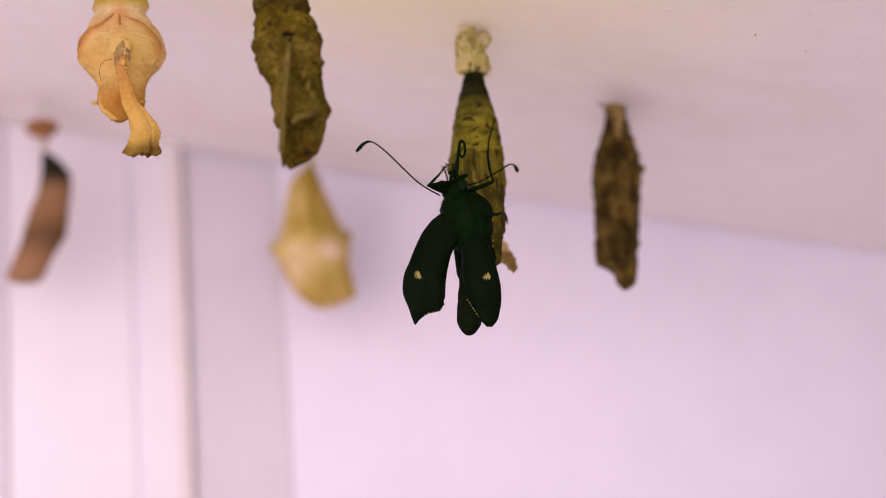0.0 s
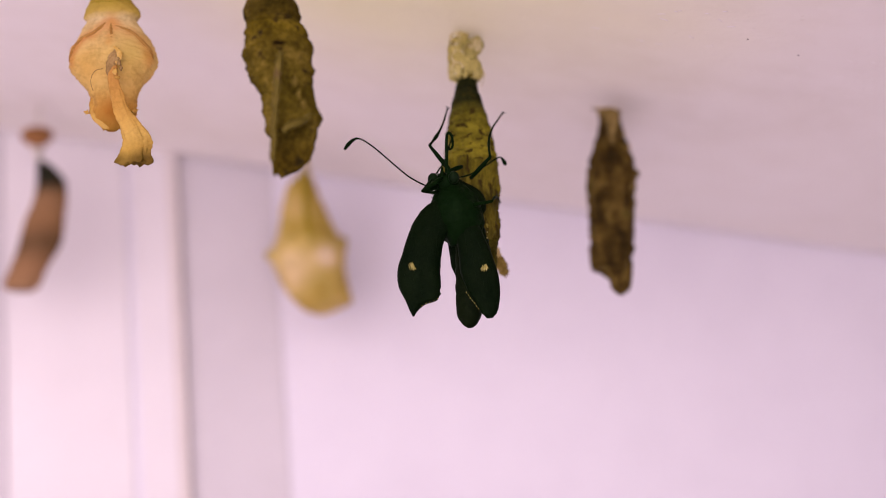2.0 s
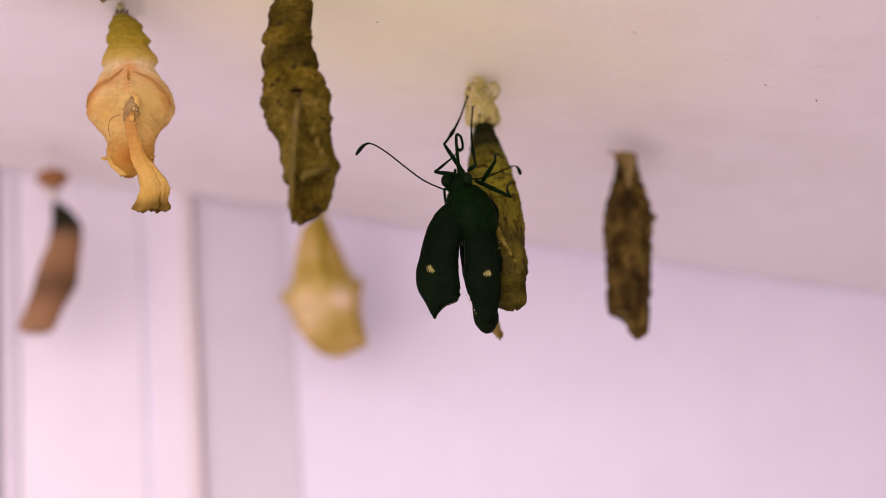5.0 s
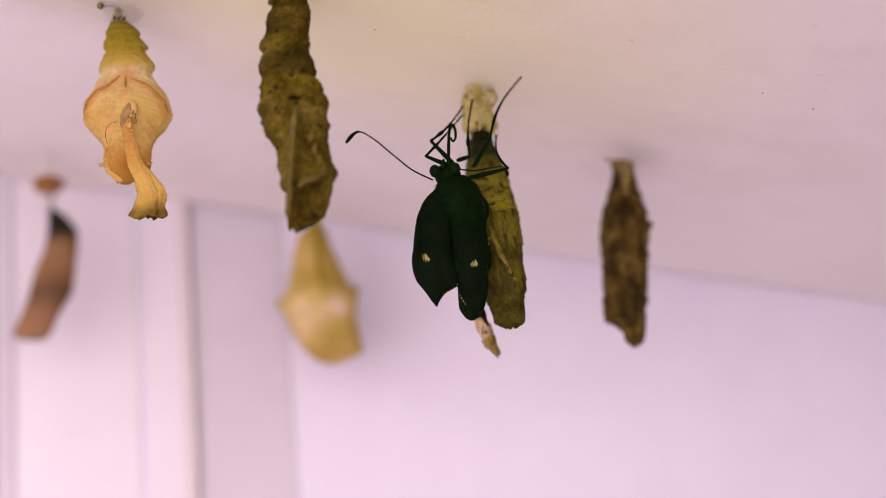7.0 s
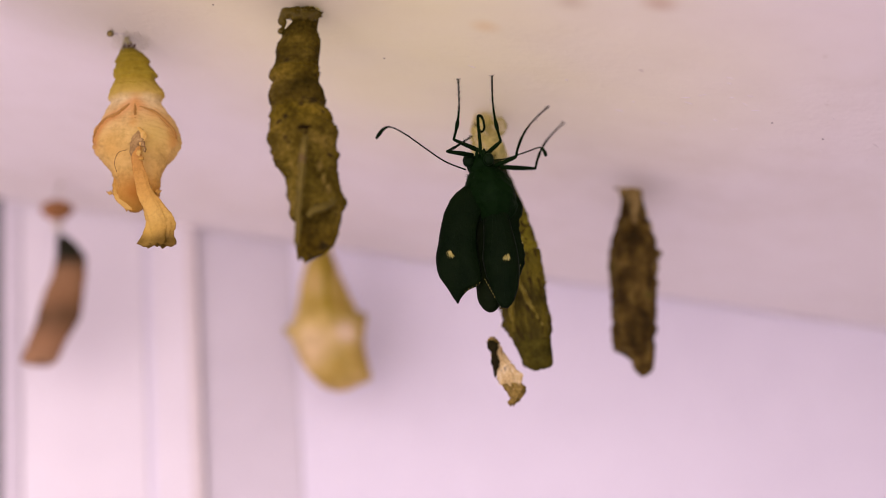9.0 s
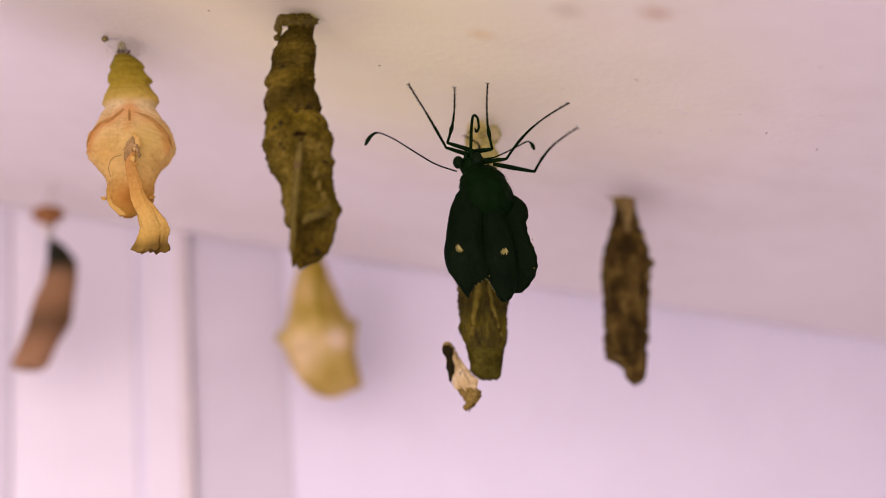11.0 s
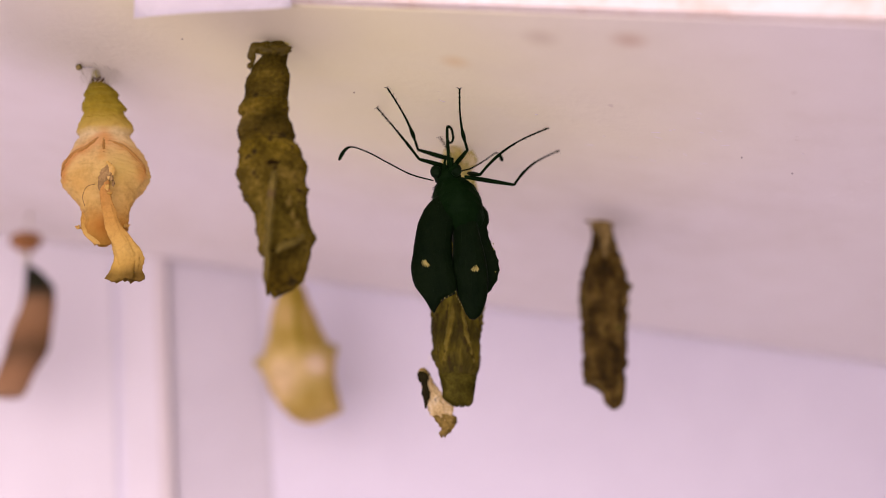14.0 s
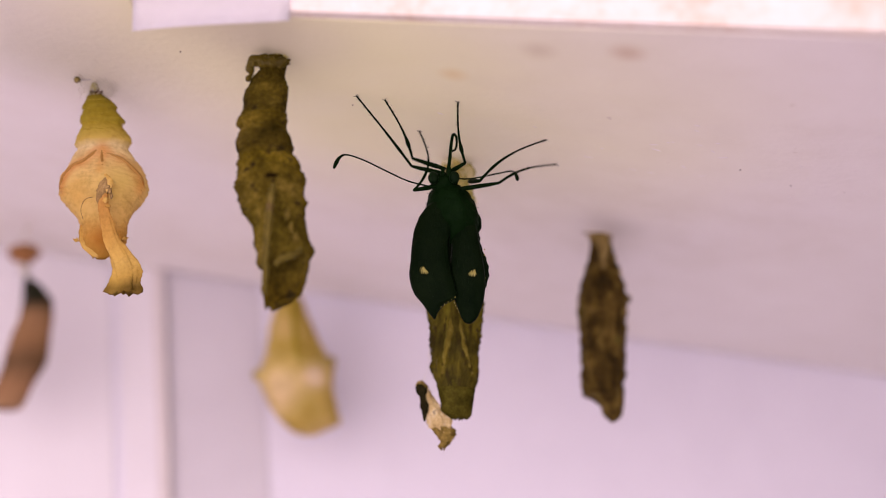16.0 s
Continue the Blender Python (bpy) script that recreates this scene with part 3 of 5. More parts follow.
part("lower_lobe", husk([(700, -58, -30), (740, -62, 8), (778, -60, 28), (815, -44, 38), (845, -16, 40), (868, 8, 36)], U1, 0.24, 60, 36, 0.08, 0.12, 3.0, ragged=14, crust=0.03), SHELL_ORANGE, pale, "orange rolled-in lower lobe", m=pose(0.0001, -0.0007, 0))
for d_, x0_, x1_ in ((36, -44, 50), (80, -58, 84), (116, -66, 96), (156, -66, 118), (205, -60, 120)):
    vein("segment_line", PALE_ROWS, U1, 0.62, [(x0_ + (x1_ - x0_) * q / 8, d_ + 10 * math.sin(math.pi * q / 8) + 4 * math.sin(q * 2.3 + d_)) for q in range(9)], 0.00012, SHELL_GREEN, pale, "olive line between two segments", -1)


def flap_relief(x, d):
    """Long pleats and a lumpy hem."""
    u = x - spline([(500, 74), (724, 100), (838, 140), (952, 198), (1077, 214)], d)[0]
    hem = min(1.0, max(0.0, (d - 990) / 60))
    return (0.09 * math.sin(u * 0.13 + 0.6) + 0.05 * math.sin(u * 0.34 + 0.006 * d)) * min(1.0, (d - 500) / 200) + hem * 0.25 * math.sin(u * 0.07 + 1.6)


part("proboscis_sheath", husk([(572, 70, 88), (590, 62, 99), (650, 55, 106), (746, 69, 136), (817, 88, 166), (887, 111, 213), (934, 123, 253), (981, 132, 271), (1021, 130, 267), (1050, 129, 270), (1068, 126, 274), (1085, 124, 280), (1094, 130, 276)],
                              U1, 0.30, 110, 56, 0.07, 0.09, 4.0, ragged=22, relief=flap_relief, crust=0.02), FLAP, pale, "curled orange flap at the torn end", m=pose(0, -0.0052, 0))
part("cream_sliver", husk([(455, 70, 84), (480, 84, 108), (510, 88, 116), (540, 80, 104), (552, 86, 98)], U1, 0.3, 30, 24, 0.2, 0.25, 6.0, ragged=10), SHELL_PALE, pale, "cream torn edge", m=pose(0.0003, -0.0054, -0.0011))
for k, (cx_, cd, rx_, rd) in enumerate(((100, 548, 14, 10), (112, 566, 10, 14), (92, 612, 12, 16), (104, 640, 14, 8), (120, 590, 7, 14))):
    part("crumb", ball((cx_ * U1 + 0.0003, -0.0076 + 0.00012 * k, -cd * U1 - 0.0011), (rx_ * U1, 8 * U1, rd * U1), 12, 0.6, k * 2.3), (SCAB, SCAB, SHELL_PALE, SHELL_ORANGE, SCAB)[k], pale)
part("torn_patch", husk([(462, 66, 84), (490, 42, 86), (530, 26, 80), (570, 22, 62), (592, 24, 44), (600, 28, 38)], U1, 0.32, 40, 34, 0.18, 0.3, 5.0, ragged=20, crust=0.05), SCAB, pale,
     "dried brown scrap in the split", m=pose(0.0008, -0.0052, -0.0012))
part("hair", tube(curve_points([(44 * U1, -0.0078, -632 * U1), (6 * U1, -0.0080, -648 * U1), (-14 * U1, -0.0074, -690 * U1), (-4 * U1, -0.0070, -735 * U1)], 16), 0.00004, 6), DRIED, pale)
for sx, sd in ((-60, -1), (158, 1)):
    part("horn", tube([(sx * U1, -0.001, -775 * U1), ((sx + 12 * sd) * U1, -0.001, -782 * U1), ((sx + 26 * sd) * U1, -0.001, -772 * U1)], [0.00045, 0.0003, 0.00005], 8), SHELL_ORANGE, pale)
part("silk_pad", ball((-0.0006, 0, 0.0007), (0.0007, 0.0007, 0.0014), 22, 0.6, 3.0), SILK_OLIVE, pale, "pale wisps of silk")
rnd = random.Random(8)
wisps = bmesh.new()
for _ in range(110):
    a, r = rnd.uniform(0, 6.283), 0.0005 + 0.0036 * rnd.random()
    lift_ = rnd.uniform(-0.0004, 0.0012)
    thread = tube(curve_points([(0.0007 * math.cos(a), 0.0007 * math.sin(a), -0.0004), (0.8 * r * math.cos(a + 0.7), 0.8 * r * math.sin(a + 0.7), lift_), (r * math.cos(a), r * math.sin(a), 0.0022 - 0.18 * r * math.cos(a))], 8), 0.00002, 4)
    me = bpy.data.meshes.new("thread")
    thread.to_mesh(me)
    wisps.from_mesh(me)
    bpy.data.meshes.remove(me)
tagged(part("silk_wisps", wisps, SILK_WHITE, pale, "white fuzz of loose silk threads"), kind="stuff")
for k in range(7):
    part("frayed_tip", ball(((-26 + 9 * k) * U1, -0.0008, (4 + 5 * math.sin(k * 2.1)) * U1), (0.00016, 0.00016, 0.0004), 10, 0.5, k * 1.7), DRIED, pale)

pin = holder("pin", pose(-0.0528, 0.2605, under(-0.0533)), "brass-headed steel pin stuck into the board", "pin")
part("shaft", tube([(0.0026, 0.0004, 0.0006), (0.0016, 0, -0.0002), (-0.0008, -0.0008, -0.0006)], 0.00016, 8), STEEL, pin)
part("head", ball((-0.0010, -0.0009, -0.0006), (0.00058, 0.00058, 0.00058), 16), BRASS, pin)

# tall olive-brown husk
olive = hang("chrysalis", -0.0189, 0.2394, "olive-brown ridged empty chrysalis with a ragged open end", 0.0004)
RINGS = [(70, 9, -0.05), (110, 18, 0.03), (150, 8, -0.06), (188, 17, 0.04), (231, 8, -0.085), (265, 15, 0.055), (310, 7, -0.07), (326, 6, 0.05), (352, 11, 0.075), (384, 8, -0.11), (446, 32, 0.06), (512, 10, -0.09)]


def rings_relief(x, d):
    """Swollen segments with pinched joints between them."""
    d += 5 * noise.noise(Vector((x * 0.02, d * 0.01, 3.0)))
    return sum(h * math.exp(-((d - at - 0.0004 * x * x) / w) ** 2) for at, w, h in RINGS)


part("abdomen", husk([(-1, -38, 71), (39, -51, 75), (78, -77, 69), (117, -109, 65), (169, -134, 81), (221, -157, 77), (241, -162, 75), (273, -153, 71), (318, -174, 71), (357, -191, 73), (389, -178, 74), (427, -186, 86), (478, -193, 102), (503, -193, 106), (522, -183, 98), (535, -177, 93)], U2, 0.8, 200, 84, 0.03, 0.04, 11.0, wide=0.93, crust=0.006,
                      relief=rings_relief), HUSK, olive)
wing_edge = [(742, 21), (780, 6), (830, -4), (952, -11), (1135, -27), (1320, -38)]
raised, rim, curl = step(wing_edge, 12, 0.11), ridge(wing_edge, 13, 0.07), ridge([(870, 82), (952, 106), (1013, 132), (1066, 152)], 12, 0.12)
hem = ridge([(1052, 150), (1090, 132), (1112, 90), (1134, 28)], 16, 0.10)
chin = ridge([(540, 120), (600, 70), (660, 30), (720, 6)], 26, 0.05)
brow = ridge([(540, -170), (600, -120), (660, -50), (720, -6)], 26, 0.05)


def thorax_relief(x, d):
    return raised(x, d) + rim(x, d) + curl(x, d) + hem(x, d) + chin(x, d) + brow(x, d)


part("thorax_shell", husk([(526, -176, 101), (541, -181, 117), (573, -187, 134), (617, -190, 142), (632, -186, 163), (648, -186, 174), (679, -190, 173), (704, -198, 169), (723, -197, 166), (742, -183, 163), (791, -167, 161), (841, -148, 158), (878, -119, 160), (909, -104, 165), (952, -98, 173), (1013, -89, 189), (1043, -86, 201), (1067, -81, 198), (1086, -83, 185), (1113, -76, 176), (1130, -41, 176), (1146, -36, 172), (1194, -38, 163), (1242, -42, 144), (1269, -44, 123), (1290, -44, 56), (1308, -39, 1)], U2, 0.66, 240, 96, 0.05, 0.06, 12.0, ragged=52, wide=0.94, relief=thorax_relief, crust=0.008), HUSK, olive)


def crease(name, ctrl, thick, seed, label):
    """An uneven raised rib on the husk's front."""
    pts = curve_points([(x * U2 * 0.94, y, -d * U2) for x, d, y in ctrl], 40)
    pts = [p + Vector((noise.noise(p * 900 + Vector((seed, 0, 0))), 0, 0)) * 0.00022 for p in pts]
    return part(name, tube(pts, [thick * (0.55 + 0.6 * abs(noise.noise(Vector((q * 0.31, seed, 0)))) + 0.35 * math.sin(math.pi * q / 40)) for q in range(41)], 10), HUSK_LIGHT, olive, label)


crease("ridge", [(22, 738, -0.00450), (6, 790, -0.00490), (-8, 940, -0.00488), (-24, 1130, -0.00430), (-36, 1285, -0.00352)], 0.00056, 3.0, "pale raised rib along the wing case")
crease("fold", [(152, 1050, -0.0034), (140, 1082, -0.0038), (96, 1108, -0.0045), (56, 1122, -0.0047), (24, 1150, -0.0045)], 0.00054, 7.0, "pale crumpled fold at the wing tip")
rnd = random.Random(21)
for k in range(12):
    f = rnd.random()
    x_, d_ = spline([(0, 80, 868), (0.3, 98, 930), (0.7, 128, 1004), (1.0, 146, 1048)], f)
    part("wing_chip", ball(((x_ + rnd.uniform(-9, 9)) * U2 * 0.94, -0.0059 + 0.0012 * f, -d_ * U2), (rnd.uniform(3, 8) * U2, 5 * U2, rnd.uniform(5, 22) * U2), 12, 0.8, k * 3.1), CHIP, olive, "yellowish broken chip")
part("scar", ball((0.0003, -0.0056, -704 * U2), (0.0010, 0.0005, 0.00032), 16, 0.5, 4.0), PIT, olive)
STALK = [(-0.00391, -0.0037), (-0.00337, -0.00243), (-0.00355, -0.00125), (-0.00266, -0.00018), (-0.00114, 2e-05), (-0.00034, -0.00057), (0.00073, -0.00096), (0.00207, -0.00057)]
pts = curve_points([(x, -0.0010 + 0.0004 * math.sin(1.9 * i), z - 0.0006) for i, (x, z) in enumerate(STALK)], 48)
part("stalk_curl", tube(pts, [0.0002 + 0.00062 * math.sin(math.pi * min(1.0, 0.06 + 0.6 * i / 48)) + 0.00016 * math.sin(i * 0.75) for i in range(49)], 14), GLOSSY_HUSK, olive, "glossy dried curled stalk")
for k, (x_, z_, r_) in enumerate(((-0.0028, -0.0014, 0.0007), (-0.0019, -0.0012, 0.0009), (-0.0009, -0.0016, 0.0009), (0.0004, -0.0018, 0.0009), (0.0016, -0.0014, 0.0008))):
    part("stalk_lump", ball((x_, -0.0013, z_), (r_ * 1.3, r_, r_), 18, 0.6, k * 1.9 + 0.4), GLOSSY_HUSK, olive)
part("silk_pad", ball((0.0012, 0, 0.0001), (0.0011, 0.0011, 0.0008), 20, 0.5, 6.0), SILK, olive)

# bark-brown stick-like husk
U4 = 0.1095e-3 / 3 / 0.956
bark = hang("chrysalis", 0.0374, 0.3026, "dark bark-brown chrysalis shaped like a twig", 0.0)
BARK_ROWS = [(-24, 14, 86), (-6, -4, 96), (20, -2, 98), (42, -3, 102), (63, -4, 108), (147, -28, 121), (183, -42, 128), (231, -57, 149), (320, -83, 164), (350, -85, 174), (409, -95, 161), (497, -85, 152), (663, -92, 135), (798, -97, 120), (835, -96, 114), (846, -55, 113), (883, -8, 111), (929, 4, 105), (954, 23, 85), (969, 40, 58)]
part("body", husk(BARK_ROWS, U4, 0.8, 170, 76, 0.07, 0.11, 21.0, wide=0.94, crust=0.03), BARK, bark)
part("tip_sheath", husk([(-30, 16, 84), (-8, 0, 92), (16, 4, 92), (42, 8, 90), (66, 14, 88), (95, 22, 82), (120, 27, 76), (147, 30, 66), (183, 34, 58), (222, 38, 48)], U4, 0.7, 70, 44, 0.12, 0.20, 22.0, wide=0.98, crust=0.05), TAN, bark, "bleached tan tip", m=pose(0, -0.0008, 0, -17))
for k, (bx, bz, rx_, rz_) in enumerate(((-22, -14, 22, 16), (-6, 14, 13, 26), (94, -26, 16, 18), (100, 8, 11, 24), (30, -30, 22, 12))):
    part("tip_ear", ball((bx * U4 * 0.96, -0.0006, -bz * U4), (rx_ * U4, 10 * U4, rz_ * U4), 14, 0.7, k * 3.3), TAN, bark, "frayed tan ear")
for k, (bx, bz, rx_, rz_) in enumerate(((108, 150, 8, 24), (126, 222, 13, 18), (136, 405, 20, 30))):
    part("pale_scale", ball((bx * U4 * 0.94, -0.0022, -bz * U4), (rx_ * U4, 12 * U4, rz_ * U4), 14, 0.6, k * 2.9), TAN, bark, "pale flaking scale")
for k, (bx, bz, r) in enumerate(((-84, 326, 10), (172, 350, 15), (-94, 409, 12), (128, 183, 9), (-92, 835, 9), (158, 420, 9), (-38, 170, 7), (-68, 262, 7), (-92, 640, 6), (138, 640, 7))):
    part("knob", ball((bx * U4 * 0.94, -0.001, -bz * U4), (r * U4 * 1.2, r * U4, r * U4), 12, 0.5, k * 1.7), BARK, bark)

# stout pale husk in the back
stout = hang("chrysalis", -0.0236, 0.352, "stout pale tan chrysalis with blunt shoulder bumps", 0.0006)
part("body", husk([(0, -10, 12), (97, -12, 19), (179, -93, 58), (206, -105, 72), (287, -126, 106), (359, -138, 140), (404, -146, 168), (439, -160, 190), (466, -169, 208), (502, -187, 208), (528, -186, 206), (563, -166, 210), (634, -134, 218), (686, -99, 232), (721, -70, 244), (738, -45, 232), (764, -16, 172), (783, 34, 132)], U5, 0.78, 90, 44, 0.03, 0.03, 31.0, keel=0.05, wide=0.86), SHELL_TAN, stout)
part("keel", tube(curve_points([(10 * U5, -0.003, -100 * U5), (15 * U5, -0.0058, -330 * U5), (30 * U5, -0.0066, -480 * U5), (30 * U5, -0.006, -640 * U5)], 20), 0.0007, 10), SHELL_GREEN, stout)
for bx, bz in ((-180, 506), (192, 455)):
    part("shoulder_bump", ball((bx * U5 * 0.86, -0.0005, -bz * U5), (0.0014, 0.0012, 0.0013), 14, 0.2, bx), SHELL_GREEN, stout)

# half-dark husk hanging on a silk thread
U6 = 0.134e-3 / 1.78 / 0.956
dark = hang("chrysalis", -0.0820, 0.352, "dark-topped reddish tan chrysalis hanging on pale silk", 0.0)
part("knob", husk([(54, -40, 8), (62, -58, 23), (76, -64, 28), (90, -55, 18), (104, -38, 1), (116, -25, -11)], U6, 0.9, 40, 28, 0.12, 0.14, 8.0), BLURRED_TAN, dark, "reddish tan stalk knob")
part("silk_stalk", tube([(-0.0010, 0, 0.0004), (-0.0013, 0, -0.0025), (-0.0014, 0, -0.0056)], [0.0004, 0.00025, 0.0004], 10), SILK_WHITE, dark)
part("silk_thread", tube([(-0.0017, 0, -0.0082), (-0.0014, 0, -0.0095), (-0.0007, 0, -0.0116)], [0.0010, 0.0007, 0.0009], 10), SILK_WHITE, dark)
part("body", husk([(118, -10, -2), (147, -13, -4), (164, -16, 24), (187, -16, 46), (214, -16, 66), (237, -19, 69), (270, -25, 68), (325, -41, 66), (379, -57, 61), (401, -62, 55), (434, -71, 38), (466, -82, 21), (498, -94, 9), (520, -98, -2), (526, -85, -12)], U6, 0.8, 80, 32, 0.03, 0.04, 42.0),
     HALF_DARK, dark, "husk shading from near black to reddish tan")

# ---------------------------------------------------------------- silk pad and the case the butterfly left
CASE_TOP = (0.0108, 0.2743, 1.6000)
pad = holder("silk_pad", pose(0.0109, 0.2738, under(0.0109)), "lumpy cream silk pad glued to the board", "silk pad")
P = 0.0995e-3
part("sleeve", husk([(34, -30, 4), (42, -32, 12), (52, -32, 21), (62, -32, 27), (72, -31, 28), (80, -31, 26), (87, -27, 25)], P, 0.72, 70, 50, 0.10, 0.14, 5.1, ragged=6, crust=0.02), SILK, pad, "cream silk sleeve")
# dark band: the shadow inside the pad's collar is put into its colour
part("shaded_base", husk([(68, -22, 16), (74, -26, 20), (80, -26, 21), (86, -23, 20)], P, 0.86, 24, 40, 0.10, 0.16, 9.1, ragged=5), SILK_SHADED, pad, "dark silk band painted for the shadow inside the collar")
part("lump", ball((-1.75e-3, 0, -2.75e-3), (1.45e-3, 1.5e-3, 2.1e-3), 34, 0.28, 2.2), SILK, pad)
part("lump", ball((-0.5e-3, 0, -0.9e-3), (1.1e-3, 1.2e-3, 1.4e-3), 30, 0.35, 4.2), SILK, pad)
part("lump", ball((0.2e-3, 0.0002, -4.0e-3), (1.7e-3, 1.5e-3, 1.5e-3), 30, 0.3, 7.2), SILK, pad)
part("bubble", ball((1.6e-3, 0, -2.4e-3), (1.45e-3, 1.2e-3, 1.6e-3), 34, 0.10, 6.4), SILK_PALE, pad, "thin pale silk blister")
ring = [(1.6e-3 + 1.36e-3 * math.cos(q), -0.0005 - 0.0002 * math.sin(2 * q), -2.4e-3 + 1.5e-3 * math.sin(q)) for q in [-2.5 + 0.16 * k for k in range(30)]]
part("blister_rim", tube(ring, [0.00022 + 0.00010 * math.sin(k * 0.9) for k in range(30)], 8), SILK_OLIVE, pad, "olive rim of the blister")
rnd = random.Random(17)
for k, (cx_, cz_, big_) in enumerate(((-0.0018, -0.0016, 0.0009), (0.0004, -0.0034, 0.0011), (-0.0014, -0.0050, 0.0012), (0.0012, -0.0066, 0.0012), (-0.0016, -0.0072, 0.0010))):
    ctrl = [(cx_ + big_ * math.cos(1.1 * q + k), -0.0019 - 0.0004 * math.sin(q + k), cz_ + big_ * math.sin(1.1 * q + k)) for q in range(6)]
    part("silk_curl", tube(curve_points(ctrl, 30), [0.00016 * (0.5 + abs(math.sin(0.3 * q + k))) for q in range(31)], 8), SILK_OLIVE if k % 2 else SILK_PALE, pad)
for k in range(26):
    x_, z_ = rnd.uniform(-0.0028, 0.0024), rnd.uniform(-0.0085, -0.001)
    part("silk_strand", tube(curve_points([(x_, -0.0019, z_), (x_ * 1.15 + rnd.uniform(-0.0006, 0.0006), -0.0023, z_ - 0.0012), (x_ * 1.15 + rnd.uniform(-0.0008, 0.0008), -0.0017, z_ - 0.0024)], 10), 0.00004, 5), SILK_OLIVE, pad)
part("loose_end", tube([(2.4e-3, -0.0004, -7.4e-3), (2.9e-3, -0.0005, -8.0e-3), (3.3e-3, -0.0005, -7.9e-3)], [0.0003, 0.00022, 0.0001], 8), SILK, pad)
part("bead", ball((-2.4e-3, -0.0016, -2.4e-3), (0.00042, 0.00042, 0.00046), 16, 0.05), BEAD, pad, "glossy droplet")

U3 = 0.0985e-3
case = holder("pupal_case", pose(*CASE_TOP), "empty translucent olive pupal case, blotched dark, torn open", "pupal case")
part("abdomen", husk([(0, -15, 16), (30, -23, 22), (60, -30, 30), (100, -36, 40), (150, -42, 48), (180, -44, 50)], U3, 0.8, 90, 60, 0.02, 0.06, 51.0, 0.05, 6.0, crust=0.016), CASE, case)
case_v, case_w = ridge([(172, 2), (225, 4), (262, 14), (322, 34)], 4.5, 0.16), ridge([(172, 0), (225, -3), (262, -12), (318, -22)], 4.5, 0.13)


def case_relief(x, d):
    """A pale ridge that forks into a V, and a dent between its arms."""
    return case_v(x, d) + case_w(x, d) - 0.05 * min(1.0, max(0.0, (d - 225) / 40)) * math.exp(-((x - 2) / 12) ** 2)


part("wing_sheath", husk([(172, -45, 51), (187, -47, 52), (232, -38, 53), (258, -37, 51), (285, -31, 52), (296, -33, 51), (310, -26, 51), (318, -22, 50), (323, -20, 48), (330, -18, 46)], U3, 0.72, 90, 64, 0.04, 0.09, 52.0, keel=0.10, crust=0.018, relief=case_relief), CASE_FLUTED, case)
part("torn_rim", husk([(318, -20, 47), (340, -15, 46), (355, -11, 45), (371, -8, 44), (378, 0, 41), (382, 8, 36)], U3, 0.7, 36, 40, 0.05, 0.07, 53.0, ragged=5), CASE_DARK, case, "dark torn lower rim")


def fold(name, ctrl, thick, label):
    """A pale fold standing out of the case's front."""
    pts = curve_points([(x * U3, y, -d * U3) for x, d, y in ctrl], 30)
    return part(name, tube(pts, [thick * (0.4 + 0.6 * math.sin(math.pi * (0.08 + 0.86 * i / 30)) + 0.12 * math.sin(i * 1.7)) for i in range(31)], 8), CASE_LIGHT, case, label)


fold("fold", [(2, 150, -0.0031), (0, 200, -0.0033), (-6, 235, -0.0031), (-12, 275, -0.0026), (-14, 310, -0.0021)], 0.00060, "pale ridge of the case's front")
fold("fold", [(3, 178, -0.0033), (8, 225, -0.0033), (18, 262, -0.0028), (28, 290, -0.0022), (38, 316, -0.0016)], 0.00066, "pale ridge of the case's front")
for d_, x0_, x1_ in ((62, -24, 22), (86, -30, 32), (106, -33, 36), (133, -36, 42), (158, -40, 46)):
    mid_, half_ = (x0_ + x1_) / 2, (x1_ - x0_) / 2 + 2
    ring = [((mid_ + half_ * math.sin(a)) * U3, -half_ * 0.8 * math.cos(a) * U3, -(d_ + 2.5 * math.sin(2.3 * a + d_)) * U3) for a in [-1.25 + 0.1 * q for q in range(26)]]
    part("segment_line", tube(ring, [0.00009 + 0.00006 * math.sin(q * 1.9 + d_) for q in range(26)], 6), CASE_LIGHT, case, "pale line between two segments")

scrap = holder("shed_skin_scrap", pose(0.0057, 0.2777, 1.5636), "crumpled cream and black scrap of shed skin on a thread", "shed skin")
S = 0.0965e-3
part("skin", husk([(-52, -16, -6), (-35, -20, 2), (-10, -14, 14), (10, -10, 24), (26, -4, 26), (34, 8, 22)], S, 0.6, 40, 26, 0.35, 0.45, 61.0, ragged=6), SKIN, scrap)
part("dark_fold", husk([(-54, -20, -12), (-44, -23, -4), (-30, -18, -8), (-14, -20, -4), (0, -17, -9), (12, -16, -12)], S, 0.8, 40, 24, 0.35, 0.5, 62.0, ragged=10), BLURRED_DARK, scrap, "dark dried fold", m=pose(-0.0002, -0.0008, 0))
part("crumpled_end", husk([(26, 0, 30), (38, 2, 36), (48, 8, 30), (58, 4, 22), (62, 8, 16)], S, 0.7, 30, 22, 0.35, 0.45, 63.0, ragged=10), SCRAP_END, scrap)
part("tip", husk([(-62, -20, -12), (-54, -24, -6), (-46, -20, -4), (-40, -14, -6)], S, 0.8, 20, 20, 0.3, 0.4, 64.0), SCRAP_END, scrap, "brown upper tip")
part("thread", tube([(-14 * S, 0, 54 * S), (2 * S, 0, 90 * S), (8 * S, 0.0002, 140 * S)], 0.00003, 6), SILK_WHITE, scrap)

